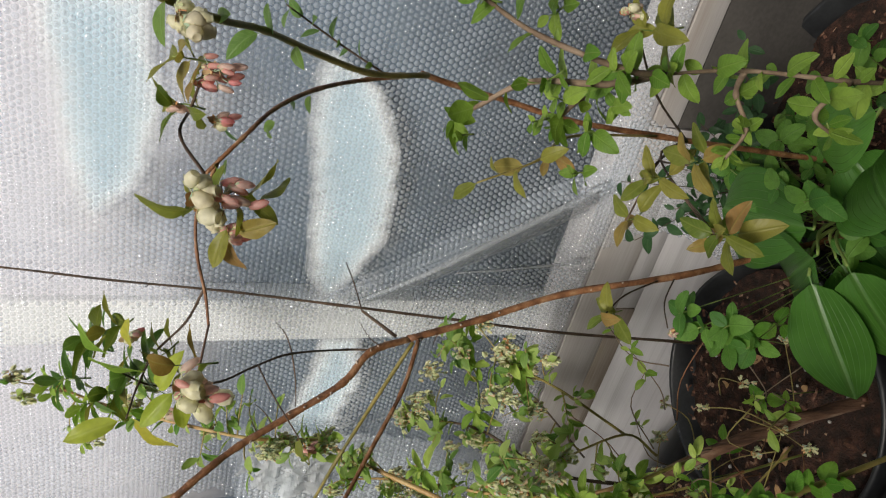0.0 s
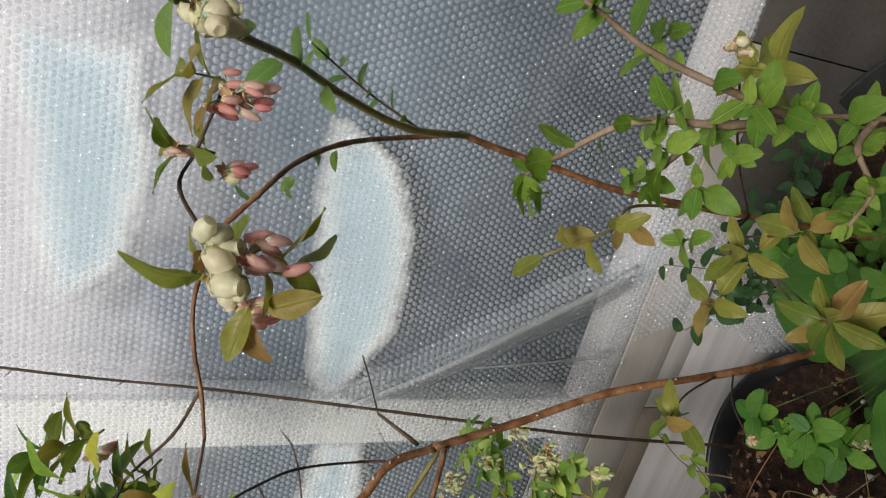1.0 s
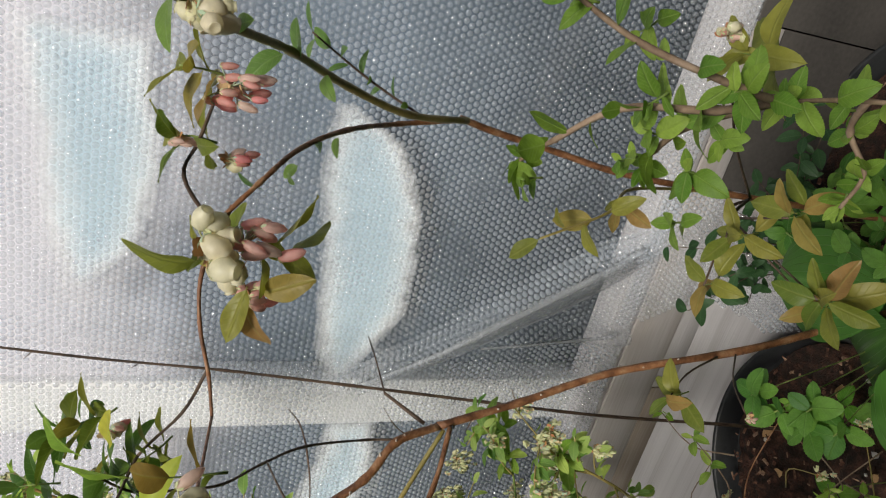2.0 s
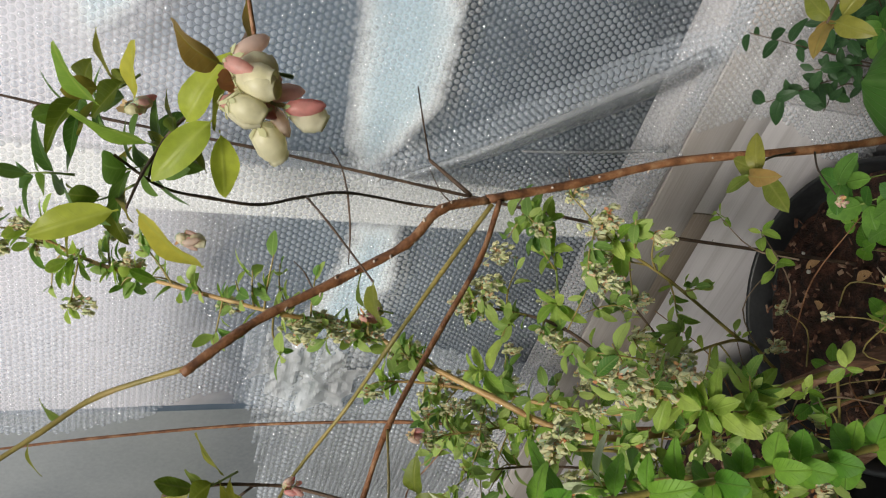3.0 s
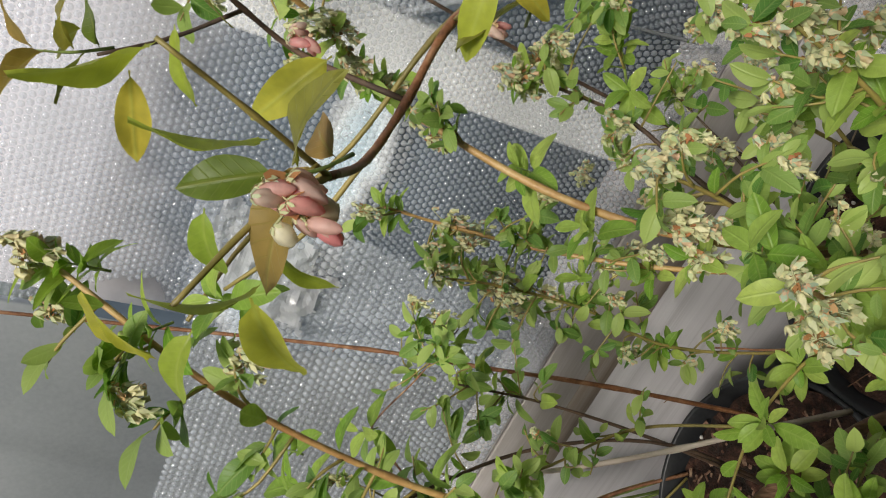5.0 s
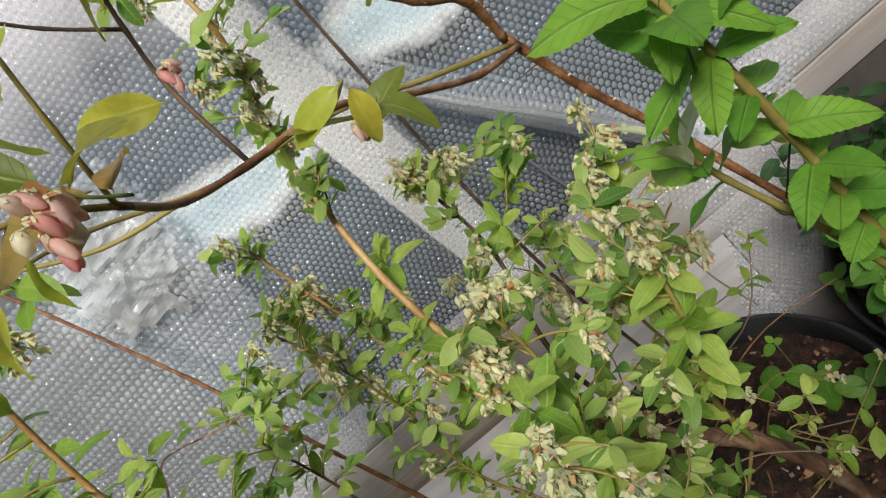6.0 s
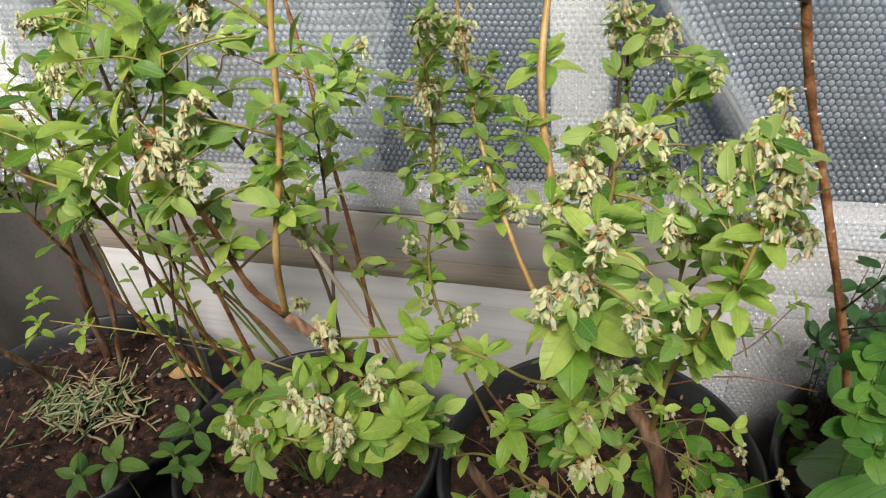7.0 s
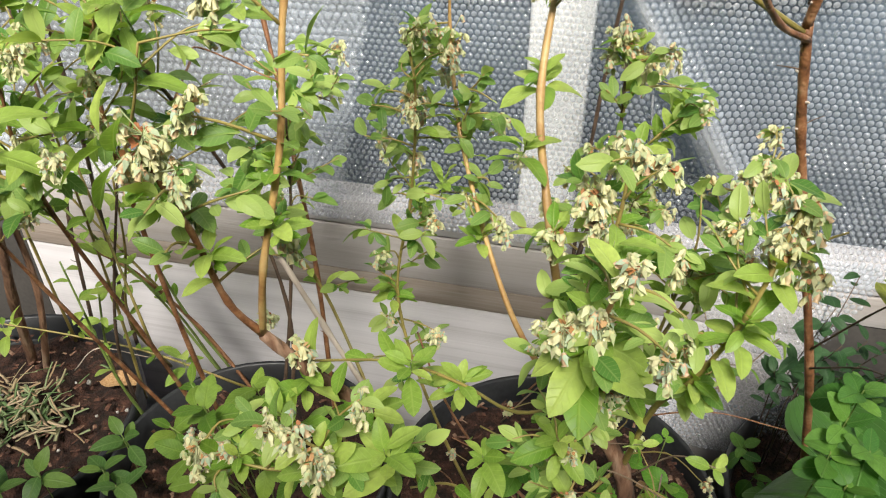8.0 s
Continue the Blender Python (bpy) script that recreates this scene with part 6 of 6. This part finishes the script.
stake("thin dark knotty cane stuck upright behind the pot", [(0.0, -0.19, 0.3), (-0.022, -0.14, 0.424), (-0.039, -0.09, 0.623), (-0.032, -0.06, 0.816), (-0.015, -0.045, 0.996), (0.002, -0.035, 1.157), (0.013, -0.027, 1.301), (0.03, -0.025, 1.43), (0.04, -0.025, 1.55)], 0.0046, 0.0018, M_TWIG, 31)
stake("long thin brown cane leaning on the film", [(-0.345, -0.2, 0.3), (-0.359, -0.173, 0.578), (-0.389, -0.137, 0.741), (-0.43, -0.085, 0.88), (-0.488, -0.032, 1.102), (-0.516, -0.022, 1.317), (-0.534, -0.02, 1.448), (-0.55, -0.02, 1.6)], 0.0056, 0.0026, M_STEM, 32)
stake("dark knotty cane beside the window post", [(-0.83, -0.09, 0.3), (-0.823, -0.07, 0.521), (-0.812, -0.06, 0.641), (-0.815, -0.045, 1.048), (-0.793, -0.04, 1.266), (-0.759, -0.035, 1.454), (-0.74, -0.03, 1.6)], 0.005, 0.003, M_TWIG, 33)

# ---- straw, fallen leaves, pebbles ----
litter = random.Random(40)
bm = bmesh.new()
for i in range(300):
    x, y = -0.815 + litter.gauss(0, 0.042), -0.305 + litter.gauss(0, 0.032)
    a, l, w = litter.uniform(0, 6.28), litter.uniform(0.015, 0.05), litter.uniform(0.001, 0.003) * (2.0 if i % 7 == 0 else 1)
    d = Vector((math.cos(a), math.sin(a), litter.uniform(-0.15, 0.3)))
    side = Vector((-d.y, d.x, litter.uniform(-0.4, 0.4))).normalized() * w
    p = Vector((x, y, 0.337 + litter.random() * 0.03))
    rows = []
    for k in range(4):
        c = p + d * l * k / 3 + Vector((-d.y, d.x, 0.1)) * l * 0.035 * math.sin(1.05 * k) * (1 if i % 2 else -1)
        f = 1.0 - 0.12 * k
        rows.append([bm.verts.new(c + o) for o in (side * f, Vector((0, 0, w * 0.12)), -side * f, Vector((0, 0, -w * 0.12)))])
    for u, v in zip(rows, rows[1:]):
        for k in range(4):
            bm.faces.new((u[k], u[(k + 1) % 4], v[(k + 1) % 4], v[k]))
tagged(part("straw", bm, M_STRAW), "loose heap of cut straw and grass on the soil", "straw", kind="stuff")


def fallen(at, length, turn, label):
    ob = new("fallen_leaf", LEAVES["bronze"][litter.randrange(5)].copy())
    ob.data.materials.clear()
    ob.data.materials.append(M_DRYLEAF)
    ob.matrix_world = pose(*at, litter.uniform(-15, 15), litter.uniform(-15, 15), turn) @ Matrix.Diagonal((length, length, length, 1))
    tagged(ob, label, "leaf", "fallen leaves")


fallen((-0.73, -0.215, 0.342), 0.07, -80, "dry buff fallen leaf on the soil")
for k in range(9):
    a, d = litter.uniform(0, 6.28), 0.17 * math.sqrt(litter.random())
    fallen((-0.025 + d * math.cos(a), -0.265 + d * math.sin(a), 0.342), litter.uniform(0.02, 0.045), litter.uniform(0, 360), "curled brown fallen leaf on the soil")
for k in range(26):
    bm = bmesh.new()
    cx, cy = litter.choice(((-0.025, -0.265), (-0.025, -0.265), (-0.8, -0.3), (-0.42, -0.31)))
    a, d = litter.uniform(0, 6.28), 0.175 * math.sqrt(litter.random())
    bmesh.ops.create_icosphere(bm, subdivisions=1, radius=litter.uniform(0.002, 0.0055))
    for v in bm.verts:
        v.co *= litter.uniform(0.75, 1.25)
        v.co += Vector((cx + d * math.cos(a), cy + d * math.sin(a), 0.338))
    tagged(part("pebble", bm, M_STONE), "small pale pebble on the soil", "pebble", "pebbles")

# ---- crumbs of bark and twig on the soil ----
for cx, cy, r in ((-0.025, -0.265, 0.19), (-0.425, -0.31, 0.17), (-0.835, -0.32, 0.19), (0.405, -0.2, 0.19)):
    bm = bmesh.new()
    for i in range(260):
        a, d = litter.uniform(0, 6.28), r * math.sqrt(litter.random())
        turn, l, w = litter.uniform(0, 6.28), litter.uniform(0.003, 0.014), litter.uniform(0.0008, 0.003)
        c = Vector((cx + d * math.cos(a), cy + d * math.sin(a), 0.338 + 0.008 * litter.random()))
        u = Vector((math.cos(turn), math.sin(turn), litter.uniform(-0.2, 0.2))) * l * 0.5
        v = Vector((-math.sin(turn), math.cos(turn), litter.uniform(-0.4, 0.4))) * w
        h = Vector((0, 0, w * 0.7))
        q = [bm.verts.new(c + k) for k in (-u - v, u - v, u + v, -u + v, -u * 0.9 + h, u * 0.9 + h)]
        for f in ((0, 1, 5, 4), (2, 3, 4, 5), (1, 2, 5), (3, 0, 4)):
            bm.faces.new([q[k] for k in f])
    tagged(part("bark_crumbs", bm, M_CRUMB), "crumbs of bark and twig strewn on the soil", "debris", kind="stuff")
